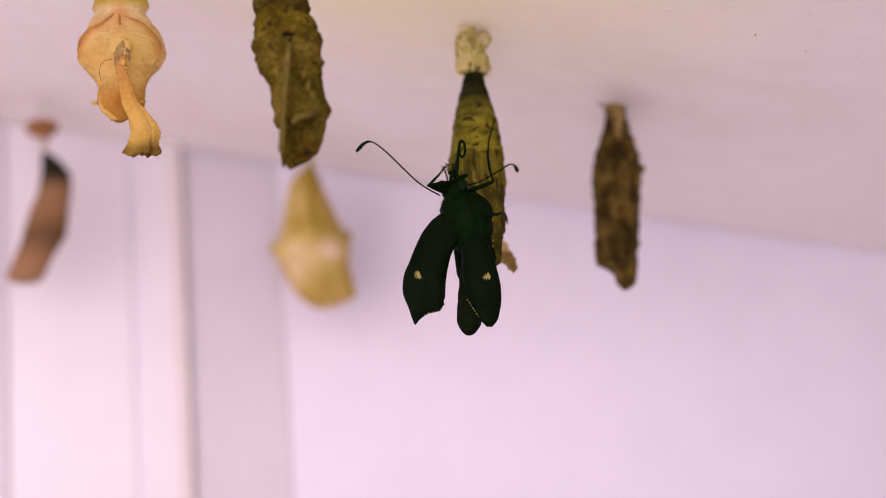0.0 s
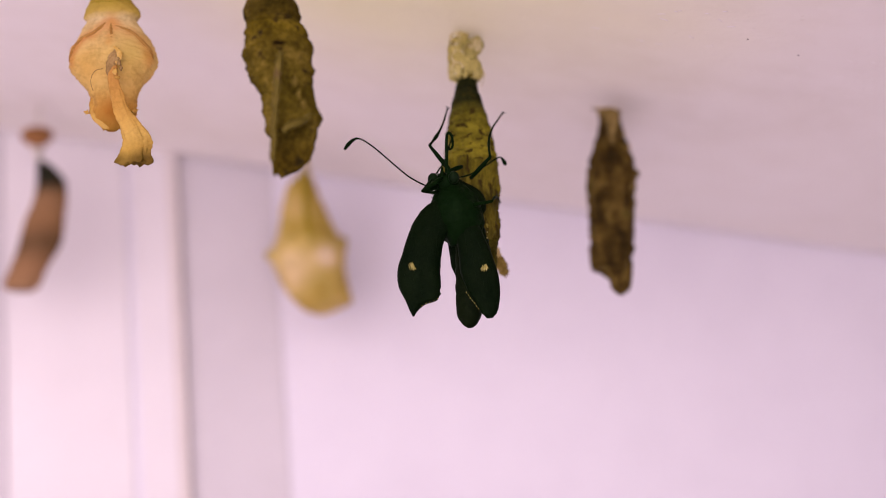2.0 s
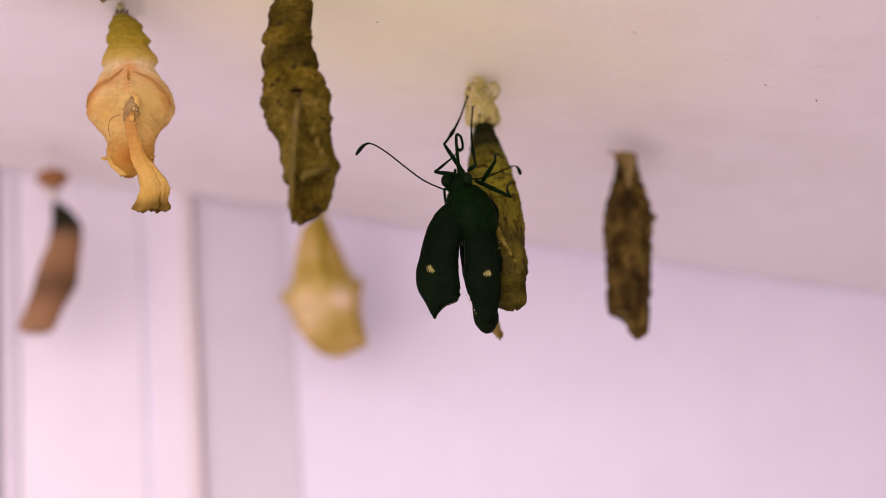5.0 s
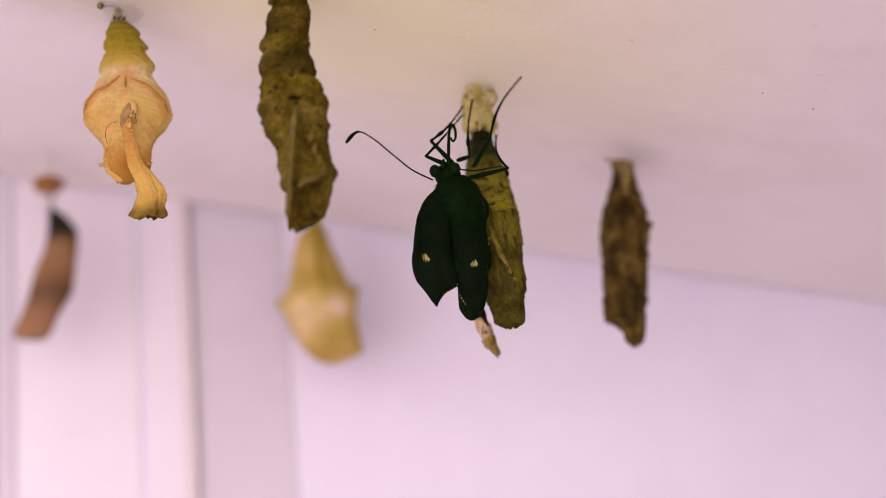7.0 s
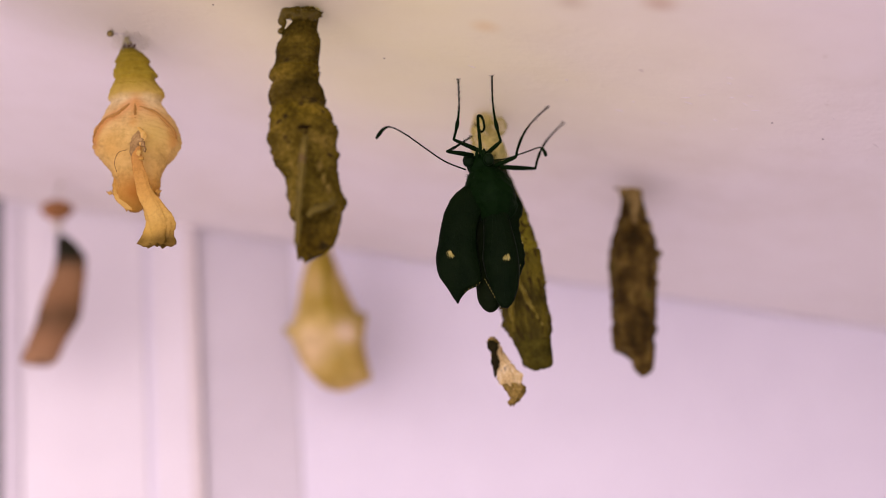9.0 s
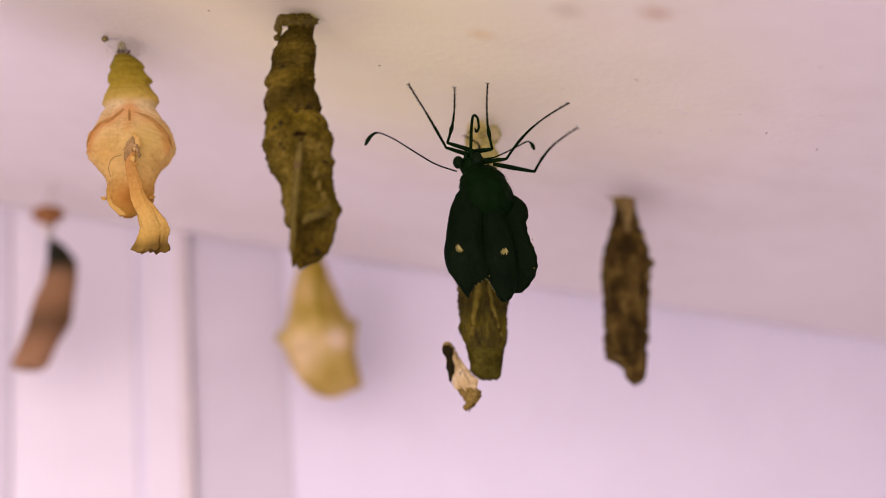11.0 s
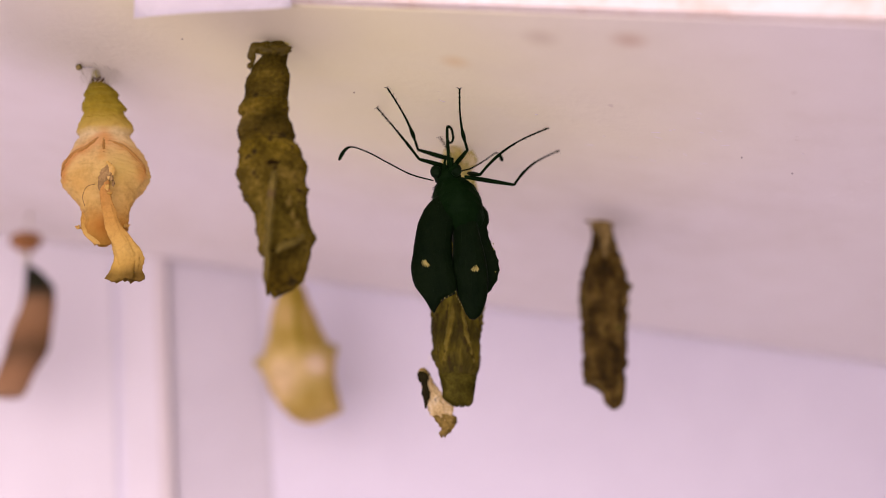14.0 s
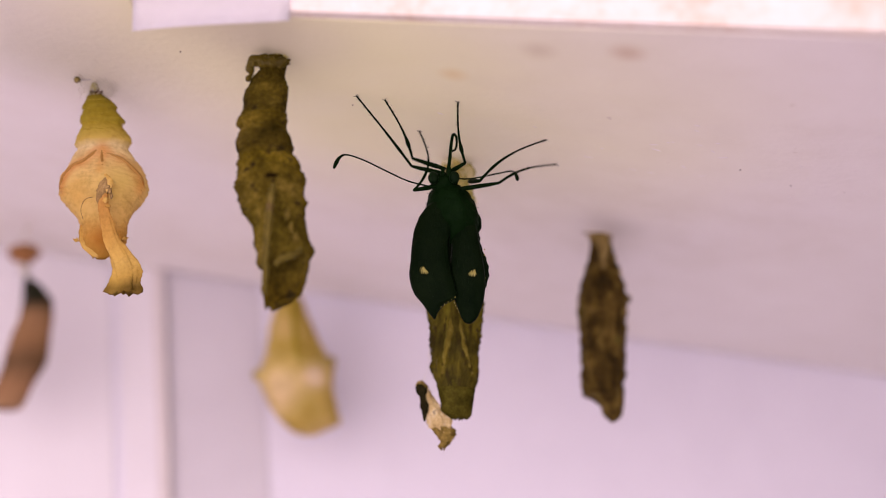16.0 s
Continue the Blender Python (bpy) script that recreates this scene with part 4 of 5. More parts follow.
# ---------------------------------------------------------------- the butterfly
B = 0.0936e-3
BZ = B / 0.956
fly = holder("butterfly", pose(0.0077, 0.2568, 1.5986), "freshly emerged black butterfly with crumpled wings and cream spots", "butterfly")
part("head", ball((0 * B, 0.0006, -2 * BZ), (24 * B, 18 * B, 19 * BZ), 24, 0.12, 1.0), BLACK, fly)
for ex in (-19, 18):
    part("eye", ball((ex * B, -0.0010, 2 * BZ), (9.5 * B, 10 * B, 11 * BZ), 24), EYE, fly, "grey-green compound eye")
THORAX = [(2, -18, 30), (14, -25, 42), (30, -29, 50), (50, -29, 56), (72, -24, 57), (92, -12, 46), (108, 0, 34)]
part("thorax", husk(THORAX, B / 0.956, 1.2, 50, 44, 0.05, 0.07, 71.0), BLACK, fly, m=pose(0, 0.0030, 0))


def fur(count, seed):
    """Short dark hairs standing off the thorax."""
    rnd = random.Random(seed)
    bm = bmesh.new()
    for _ in range(count):
        th, d = rnd.uniform(0, 2 * math.pi), rnd.uniform(6, 84)
        a, b = spline(THORAX, d)
        c, r = (a + b) / 2, (b - a) / 2
        p = Vector(((c + r * math.cos(th)) * B, r * 1.2 * math.sin(th) * B + 0.0030, -d * BZ))
        out = Vector((math.cos(th), 0.75 * math.sin(th), rnd.uniform(-0.9, 0.3))).normalized() * rnd.uniform(4, 10) * B
        w = out.orthogonal().normalized() * 0.00004
        v = [bm.verts.new(q) for q in (p - w, p + w, p + out)]
        bm.faces.new(v)
        w = out.cross(w).normalized() * 0.00004
        bm.faces.new([bm.verts.new(q) for q in (p - w, p + w, p + out)])
    return bm


tagged(part("fur", fur(420, 5), BLACK, fly), kind="stuff")
abdomen = part("abdomen", husk([(0, -10, 16), (30, -13, 19), (70, -16, 21), (100, -18, 22), (140, -20, 22), (162, -18, 20), (174, -10, 12), (178, -4, 6)], B / 0.956, 0.9, 60, 32, 0.02, 0.04, 72.0, 0.06, 7.5),
               ABDOMEN, fly, "dark olive ringed abdomen", m=pose(26 * B, 0.0030, -84 * BZ))


def wing(rows, bulge, seed, rings=90, cols=26, crumple=0.018, inner=-1, start=0.76, notch=3.0):
    """A soft unexpanded wing: rows (drop, left, right); two skins with a pillow bulge and crumpled relief."""
    bm = bmesh.new()
    d0, d1 = rows[0][0], rows[-1][0]
    skins = []
    for sgn in (-1, 1):
        grid = []
        for i in range(rings + 1):
            f = i / rings
            d = d0 + (d1 - d0) * f
            a, b = spline(rows, d)
            line = []
            for j in range(cols + 1):
                u = j / cols
                x = a + (b - a) * u
                prof = math.sqrt(max(0.0, 1 - (2 * u - 1) ** 2)) * math.sqrt(max(0.0, math.sin(math.pi * min(1, max(0, 0.04 + 0.93 * f)))))
                wr = noise.noise(Vector((x * 0.06, d * 0.02, seed))) + 0.5 * noise.noise(Vector((x * 0.2, d * 0.05, seed + 9)))
                edge = 0.0 if 0.02 < u < 0.98 else 0.7 * noise.noise(Vector((u * 9, d * 0.16, seed)))
                if j == inner and f > start:
                    edge -= (1 if j else -1) * notch * abs(math.sin((f - start) * 62 * 0.24 / (1 - start) * (1 if start > 0.7 else 1.6)))
                y = sgn * bulge * prof * (1 if sgn < 0 else 0.55) + wr * 110 * crumple * prof
                line.append(bm.verts.new(((x + edge) * B, y * B, -d * BZ)))
            grid.append(line)
        skins.append(grid)
    for grid in skins:
        for i in range(rings):
            for j in range(cols):
                bm.faces.new((grid[i][j], grid[i][j + 1], grid[i + 1][j + 1], grid[i + 1][j]))
    a, b = skins
    for i in range(rings):
        for j in (0, cols):
            bm.faces.new((a[i][j], a[i + 1][j], b[i + 1][j], b[i][j]))
    for i in (0, rings):
        for j in range(cols):
            bm.faces.new((a[i][j], a[i][j + 1], b[i][j + 1], b[i][j]))
    bmesh.ops.remove_doubles(bm, verts=bm.verts, dist=1e-7)
    return bm


LEFT_ROWS = [(-10, -8, 10), (-3, -20, 14), (8, -32, 20), (30, -46, 24), (60, -57, 10), (83, -64, 5), (105, -71, 3), (122, -72, 3), (138, -70, 4), (151, -64, 4), (162, -58, -2), (168, -55, -22), (178, -51, -35), (188, -46, -42)]
RIGHT_ROWS = [(-8, -14, 12), (10, -14, 26), (28, -10, 36), (46, -6, 43), (80, -1, 56), (115, 1, 66), (137, 8, 69), (155, 16, 69), (173, 27, 66), (186, 35, 62), (194, 43, 55)]
HIND_ROWS = [(-34, 2, 16), (-16, 0, 50), (0, -2, 64), (18, -2, 66), (34, -2, 63), (56, -2, 66), (82, 0, 75), (105, 4, 77), (125, 8, 71), (142, 18, 58), (152, 28, 46)]
left = part("forewing", wing(LEFT_ROWS, 20, 1.0, inner=26),
            WING, fly, "crumpled black forewing with a cream spot", m=pose(-18 * B, 0, -40 * BZ))
right = part("forewing", wing(RIGHT_ROWS, 20, 2.0, inner=0),
             WING, fly, "crumpled black forewing with a cream spot", m=pose(22 * B, 0.0012, -42 * BZ))
hind = part("hindwing", wing(HIND_ROWS, 14, 3.0, inner=26, start=0.30, notch=2.2),
            WING, fly, "folded black hindwing with a dotted margin", m=pose(20 * B, 0.0036, -60 * BZ))


def wing_vein(parent, rows, bulge, seed, path, thick=0.00004):
    """A fine raised vein on a wing's face: path of (share of the width, share of the length)."""
    d0, d1 = rows[0][0], rows[-1][0]
    pts = []
    for p in curve_points([(u, f, 0) for u, f in path], 18):
        u, f = p.x, p.y
        d = d0 + (d1 - d0) * f
        a, b = spline(rows, d)
        x = a + (b - a) * u
        prof = math.sqrt(max(0.0, 1 - (2 * u - 1) ** 2)) * math.sqrt(max(0.0, math.sin(math.pi * min(1, max(0, 0.04 + 0.93 * f)))))
        wr = noise.noise(Vector((x * 0.06, d * 0.02, seed))) + 0.5 * noise.noise(Vector((x * 0.2, d * 0.05, seed + 9)))
        pts.append((x * B, (-bulge * prof + wr * 110 * 0.018 * prof) * B, -d * BZ))
    part("vein", tube(pts, thick, 6), WING, parent)


for parent, rows_of, bulge, seed in ((left, LEFT_ROWS, 20, 1.0), (right, RIGHT_ROWS, 20, 2.0), (hind, HIND_ROWS, 14, 3.0)):
    for path in (((0.5, 0.06), (0.3, 0.35), (0.16, 0.7)), ((0.5, 0.06), (0.42, 0.4), (0.34, 0.86)), ((0.5, 0.06), (0.55, 0.4), (0.5, 0.92)), ((0.52, 0.06), (0.68, 0.38), (0.66, 0.84)), ((0.55, 0.06), (0.82, 0.36), (0.86, 0.66))):
        wing_vein(parent, rows_of, bulge, seed, path)


def patch(centre, size, lean, y, seed):
    """A ragged brush of scales: overlapping flat slivers that fan out."""
    rnd = random.Random(seed)
    bm = bmesh.new()
    for k in range(11):
        u = -1 + 2 * k / 10
        x, z = centre[0] + u * size[0] + rnd.uniform(-0.6, 0.6), centre[1] + lean * u * size[0] + rnd.uniform(-2, 2)
        ln, w = size[1] * (0.45 + 0.55 * math.sqrt(1 - u * u * 0.9)) * rnd.uniform(0.6, 1.1), rnd.uniform(0.5, 1.1)
        dx = u * 1.6 + rnd.uniform(-0.8, 0.8)
        q = [(x - dx, z - ln), (x + w, z - 0.2 * ln), (x + dx + 0.3 * w, z + ln), (x - w, z + 0.1 * ln)]
        face = [bm.verts.new((a * B, y - 0.00002 * (k % 3), -b * BZ)) for a, b in q]
        back = [bm.verts.new((v.co.x, y + 0.0004, v.co.z)) for v in face]
        bm.faces.new(face)
        for i in range(4):
            bm.faces.new((face[i], back[i], back[(i + 1) % 4], face[(i + 1) % 4]))
    return bm


part("wing_spot", patch((-46, 108), (4.8, 7.0), 0.45, -0.00192, 4), CREAM, left, "ragged cream wing spot", smooth=False)
part("wing_spot", patch((43, 113), (5.4, 7.0), -0.2, -0.00194, 9), CREAM, right, "ragged cream wing spot", smooth=False)


def dots(parent, ends, count, y, size=0.8):
    (x0, z0), (x1, z1) = ends
    for i in range(count):
        f = i / (count - 1)
        part("margin_dot", ball(((x0 + (x1 - x0) * f) * B, y, -(z0 + (z1 - z0) * f) * BZ), (size * B, size * B, 1.6 * size * BZ), 8, 0.3, i * 1.3), CREAM, parent)


dots(left, ((-2, 160), (-36, 174)), 6, -0.0006)
dots(right, ((10, 151), (30, 179)), 7, -0.0006)
dots(hind, ((69, 62), (68, 112)), 6, -0.00060, 1.0)


def limb(points, thick, name, parent, mat=BLACK, label="", seg=8):
    pts = curve_points(points, 28)
    return part(name, tube(pts, [thick[0] + (thick[1] - thick[0]) * i / 28 for i in range(29)], seg), mat, parent, label)


def antenna(side, span, shape):
    """A clubbed antenna, from its root at the head outwards, with a hooked tip."""
    s = side
    pts = curve_points([(s * x * span, y, z * span) for x, y, z in shape], 40)
    rad = [0.00013 if i < 27 else 0.00013 + 0.00022 * (i - 27) / 9 if i < 36 else 0.00035 - 0.00004 * (i - 36) for i in range(41)]
    return tube(pts, rad, 10)


LONG_SHAPE = ((0, 0, 0), (0.23, -0.0004, 0.05), (0.46, -0.0007, 0.155), (0.69, -0.0008, 0.27), (0.87, -0.0008, 0.33), (0.95, -0.0008, 0.29), (1.0, -0.0008, 0.18))
HOOK_SHAPE = ((0, 0, 0), (0.25, -0.0004, 0.06), (0.62, -0.0008, 0.24), (0.88, -0.0008, 0.37), (0.97, -0.0008, 0.34), (1.02, -0.0008, 0.24))
ant_l = part("antenna", antenna(-1, 171 * B, LONG_SHAPE), BLACK, fly, "thin black antenna with a hooked club", m=pose(-24 * B, -0.0006, -12 * BZ))
ant_r = part("antenna", antenna(1, 108 * B, HOOK_SHAPE), BLACK, fly, "thin black antenna with a hooked club", m=pose(22 * B, 0.0006, 6 * BZ))
loop = [(6 * B, -0.0012, 10 * BZ), (9 * B, -0.0014, 35 * BZ), (11 * B, -0.0014, 62 * BZ), (14 * B, -0.0012, 80 * BZ), (20 * B, -0.0008, 76 * BZ), (20 * B, -0.0004, 60 * BZ), (14 * B, -0.0002, 54 * BZ), (10 * B, 0.0002, 62 * BZ)]
proboscis = limb(loop, (0.0003, 0.00016), "proboscis", fly, BLACK, "coiled black proboscis")
for px in (-3, 9):
    limb([(px * B, -0.0010, 6 * BZ), ((px + 1) * B, -0.0014, 13 * BZ), ((px + 2) * B, -0.0014, 20 * BZ)], (0.00042, 0.00015), "palp", fly)

# legs: hip in the body's space; thigh and shin length; how far the shin and foot bow
HIPS = {"a": (8, 20), "b": (4, 14), "c": (-8, -6), "d": (18, 22), "e": (42, 0), "f": (52, -10)}
SIZES = {"a": (0.0064, 0.01224), "b": (0.0066, 0.01490), "c": (0.0056, 0.01596), "d": (0.0040, 0.01145), "e": (0.0060, 0.01692), "f": (0.0084, 0.01652)}
BOWS = {"a": -0.0005, "b": -0.0001, "c": -0.0020, "d": 0.0005, "e": 0.0011, "f": 0.0009}


def shin_mesh(length, bow, seed, swell):
    """Shin and foot: a spurred shin, a jointed bristly foot that bows, and two claws."""
    rnd = random.Random(seed)
    pts, rad = [], []
    for i in range(37):
        f = i / 36
        pts.append(Vector((bow * math.sin(math.pi * f ** 0.9), 0, length * f)))
        leaf = swell * math.sin(math.pi * (f - 0.16) / 0.18) if 0.16 < f < 0.34 else 0.0
        rad.append((0.00022 if f < 0.5 else 0.00017) - 0.00005 * f + leaf + (0.00004 if i in (19, 24, 28, 31, 34) else 0.0))
    bm = tube(pts, rad, 8)
    bits = []
    for i in (18, 18, 22, 24, 26, 28, 30, 31, 33, 34, 35):
        way = Vector((rnd.choice((-1, 1)) * rnd.uniform(0.6, 1.0), rnd.uniform(-0.4, 0.4), 0.9)).normalized()
        bits.append((pts[i], pts[i] + way * rnd.uniform(0.0003, 0.0006), 0.00005))
    for s in (-1, 1):
        bits.append((pts[36], pts[36] + Vector((s * 0.00045, -0.0002, 0.0003)), 0.00008))
    for p, q, r in bits:
        extra = tube([p, q], [r, r * 0.4], 5)
        me = bpy.data.meshes.new("bristle")
        extra.to_mesh(me)
        extra.free()
        bm.from_mesh(me)
        bpy.data.meshes.remove(me)
    return bm


LEGS = {}
for n_leg, key in enumerate(HIPS):
    femur, length = SIZES[key]
    thigh = part("leg", tube([(0, 0, femur * q) for q in (0, 0.2, 0.45, 0.75, 0.95, 1)], [0.00030, 0.00038, 0.00040, 0.00033, 0.00026, 0.00020], 12), BLACK, fly, "jointed black leg")
    shin = part("shin", shin_mesh(length, BOWS[key], n_leg, 0.00015 if key in "ad" else 0.00005), BLACK, thigh)
    LEGS[key] = (thigh, shin)
hip_piece = part("leg_base", tube([(0, 0, 0.0003), (0, 0, -0.0015), (0, 0, -0.0046)], [0.00032, 0.00045, 0.0005], 10), BLACK, fly)


# ---------------------------------------------------------------- the label on the board's edge
ex0, ex1 = -0.0392, -0.0150
card = bmesh.new()
NX = 14
rows_ = []
for zi in range(5):
    line = []
    for xi in range(NX + 1):
        f = xi / NX
        x = ex0 + (ex1 - ex0) * f
        low = under(x) - 0.0016 - 0.0029 * (1 - f)
        line.append(card.verts.new((x, edge_y(x) - 0.0030 - 0.0003 * math.sin(f * 5), low + (under(x) + 0.012 - low) * zi / 4)))
    rows_.append(line)
for a, b in zip(rows_, rows_[1:]):
    for i in range(NX):
        card.faces.new((a[i], a[i + 1], b[i + 1], b[i]))
bmesh.ops.solidify(card, geom=card.faces[:], thickness=0.0003)
tagged(mesh_ob("label", card, PAPER), "blank white paper label stuck on the board's edge", "label")


# ---------------------------------------------------------------- what moves
def between(rows, t):
    if t <= rows[0][0]:
        return list(rows[0][1:])
    for a, b in zip(rows, rows[1:]):
        if t <= b[0]:
            u = (t - a[0]) / (b[0] - a[0])
            return [p + (q - p) * u for p, q in zip(a[1:], b[1:])]
    return list(rows[-1][1:])


# the body's place and its turn about the upright
BODY = [
    (0, 0.0064, 0.2620, 1.5749, -12.0), (0.5, 0.0058, 0.2620, 1.5743, -12.0), (1, 0.0056, 0.2619, 1.5750, -12.0), (1.5, 0.0056, 0.2612, 1.5761, -12.0), (2, 0.0062, 0.2604, 1.5769, -12.0),
    (2.5, 0.0065, 0.2601, 1.5793, -12.0), (3, 0.0054, 0.2597, 1.5806, -12.0), (3.5, 0.0053, 0.2592, 1.5810, -12.0), (4, 0.0059, 0.2588, 1.5827, -12.0), (6.5, 0.0055, 0.2588, 1.5863, -15.0),
    (7, 0.0044, 0.2591, 1.5873, -15.0), (7.5, 0.0046, 0.2593, 1.5879, -15.0), (8, 0.0065, 0.2586, 1.5911, -15.0), (8.5, 0.0073, 0.2582, 1.5930, -12.5), (9, 0.0085, 0.2578, 1.5935, -10.0),
    (11.5, 0.0078, 0.2574, 1.5950, -30.0), (12, 0.0076, 0.2574, 1.5952, -24.0), (12.5, 0.0075, 0.2573, 1.5959, -20.0), (13, 0.0074, 0.2572, 1.5962, -16.0),
    (13.5, 0.0073, 0.2572, 1.5971, -12.0), (14, 0.0082, 0.2571, 1.5974, -8.0), (14.5, 0.0078, 0.2570, 1.5978, -5.5), (15, 0.0077, 0.2569, 1.5978, -3.0), (15.5, 0.0078, 0.2569, 1.5980, -1.5),
    (16, 0.0080, 0.2568, 1.5983, 0.0),
]
# the places of both forewings on the body and their swing
LEFT_WING = [
    (0, -9.2, -50.3, 6.1), (0.5, -16.2, -39.0, 1.2), (1, -15.6, -34.6, 0.5), (1.5, -19.4, -39.3, 0.7), (2, -13.2, -43.7, 1.6), (2.5, -16.0, -46.7, 1.4), (3, -8.5, -45.9, 1.2),
    (3.5, -6.8, -40.8, 1.0), (4, -8.9, -44.8, -0.5), (6.5, -14.1, -39.9, -5.9), (7, -15.4, -38.6, -9.9), (7.5, -10.4, -38.0, -8.0), (8, -14.7, -46.4, -6.0), (8.5, -20.5, -53.0, -6.1),
    (9, -23.5, -51.6, -6.3), (11.5, 8.7, -40.9, -8.7), (12, 9.8, -39.5, -8.1), (12.5, 0.0, -46.9, -7.6), (13, 0.2, -43.5, -7.6), (13.5, -11.4, -48.9, -7.5), (14, -12.1, -49.6, -7.5),
    (14.5, -5.8, -47.9, -8.7), (15, -10.3, -44.8, -10.0), (15.5, -15.4, -48.4, -10.2), (16, -15.8, -49.3, -10.3),
]
RIGHT_WING = [
    (0, 13.8, -41.9, 2.9), (0.5, 15.0, -46.2, 2.1), (1, 13.4, -43.9, 1.3), (1.5, 8.3, -47.4, 0.5), (2, 17.1, -42.3, -0.3), (2.5, 16.6, -44.9, 0.7), (3, 11.7, -47.2, 1.6),
    (3.5, 11.6, -43.3, 2.5), (4, 15.5, -45.4, 4.0), (6.5, 16.3, -43.7, 11.5), (7, 5.7, -47.6, 4.3), (7.5, 12.4, -44.2, 7.4), (8, 16.5, -48.4, 10.6), (8.5, 15.1, -54.8, 9.4),
    (9, 13.7, -52.7, 8.3), (11.5, 19.5, -43.5, 5.0), (12, 21.0, -42.6, 5.0), (12.5, 16.0, -50.0, 5.6), (13, 20.0, -46.0, 6.6), (13.5, 17.0, -53.3, 8.8), (14, 18.1, -53.6, 9.1),
    (14.5, 26.7, -48.0, 8.1), (15, 23.3, -44.1, 7.1), (15.5, 25.5, -49.7, 9.3), (16, 25.7, -47.8, 11.5),
]
HIND_WING = [
    (0, -4.3, -18.2, 4.0), (2, -0.9, -17.1, 3.4), (3.5, -3.2, -25.4, 3.0), (6.5, -1.5, -36.3, 6.0), (8, 4.3, -49.2, 6.0), (9, 4.3, -55.2, 6.0), (11.5, 20.5, -72.0, -3.0),
    (12, 16.5, -70.0, -3.0), (12.5, 6.5, -74.0, -3.0), (13.5, 7.1, -62.0, -3.0), (14, 1.1, -57.5, -3.0), (15, 9.1, -45.2, -1.5), (16, -0.9, -51.8, 0.0),
]
# swing of the long antenna; swing of the short one and how far it points back; sway of the proboscis
LONG_SWING = [
    (0, 22.7), (0.5, 22.9), (1, 22.7), (1.5, 22.8), (2, 19.6), (2.5, 16.4), (3, 20.3), (3.5, 20.6), (4, 17.3), (6.5, 17.8), (7, 18.9), (7.5, 16.7), (8, 14.7), (8.5, 15.8), (9, 15.0),
    (11.5, 7.6), (12, -0.5), (12.5, 3.9), (13, 1.3), (13.5, 8.5), (14, 7.4), (14.5, 4.7), (15, 5.6), (15.5, 4.6), (16, 3.1),
]
SHORT_SWING = [
    (0, -6.3, 43.7), (1, 2.0, 55.6), (2, -7.0, 50.2), (3, -5.2, 47.4), (4, -3.7, 52.1), (6.5, 7.2, 51.7), (7, 9.2, 57.8), (7.5, 10.1, 58.9), (8, 8.0, 55.2), (8.5, 6.4, 46.7), (9, 1.8, 40.7),
    (11.5, -6.0, 64.0), (12, -8.0, 66.0), (13, -9.0, 62.0), (14.5, -8.0, 47.5), (15.5, 1.0, 33.8), (16, 12.0, 16.7),
]
SWAY = [
    (0, 2.1), (1, 3.9), (2, -2.7), (3, -2.0), (4, -7.6), (6.5, -7.3), (7, -0.6), (7.5, 10.3), (8, 0.2), (8.5, -3.0), (9, -7.7), (11.5, 0.9), (12, -8.5), (13, -10.9), (14, -5.8),
    (14.5, -10.4), (15.5, 4.1), (16, 3.2),
]
# root, draw-in and swing of the abdomen
ABDOMEN_SWING = [(0, 22, 14, 3), (2, 22, 14, -2), (3.5, 22, 4, -5), (4, 22, 4, -5), (6.5, 22, 10, -2), (7.5, 20, 11, -2), (8, 8, 24, -3), (8.5, 4, 14, -3), (9, -4, 9, -3), (11.5, 20, 56, -6), (13, 18, 56, -6), (16, 14, 56, -4)]
# the upper end of the hindmost hip piece
SHOULDER = [(0, 8, 20), (9, 8, 20), (11.5, 8, 22), (12, 10, 54), (13, 10, 38), (14, 8, 28), (16, 8, 22)]
HIP_F = [(0, 44, -44), (2, 44, -44), (3, 50, -22), (4, 52, -10), (16, 52, -10)]
KNEES, FEET = {}, {}
KNEES["a"] = [
    (0, 0.0056, 0.2570, 1.5761), (1, 0.0045, 0.2613, 1.5825), (2, 0.0038, 0.2592, 1.5828), (3, 0.0029, 0.2579, 1.5844), (4, 0.0041, 0.2612, 1.5907), (6.5, 0.0029, 0.2584, 1.5924),
    (7, 0.0019, 0.2585, 1.5928), (7.5, 0.0021, 0.2573, 1.5976), (8, 0.0035, 0.2570, 1.5972), (8.5, 0.0037, 0.2564, 1.5971), (9, 0.0043, 0.2560, 1.5971), (11.5, 0.0040, 0.2546, 1.5976),
    (12, 0.0025, 0.2590, 1.6034), (13, 0.0020, 0.2598, 1.6030), (14, 0.0035, 0.2585, 1.6024), (14.5, 0.0031, 0.2590, 1.6032), (15.5, 0.0032, 0.2595, 1.6032), (16, 0.0029, 0.2596, 1.6035),
]
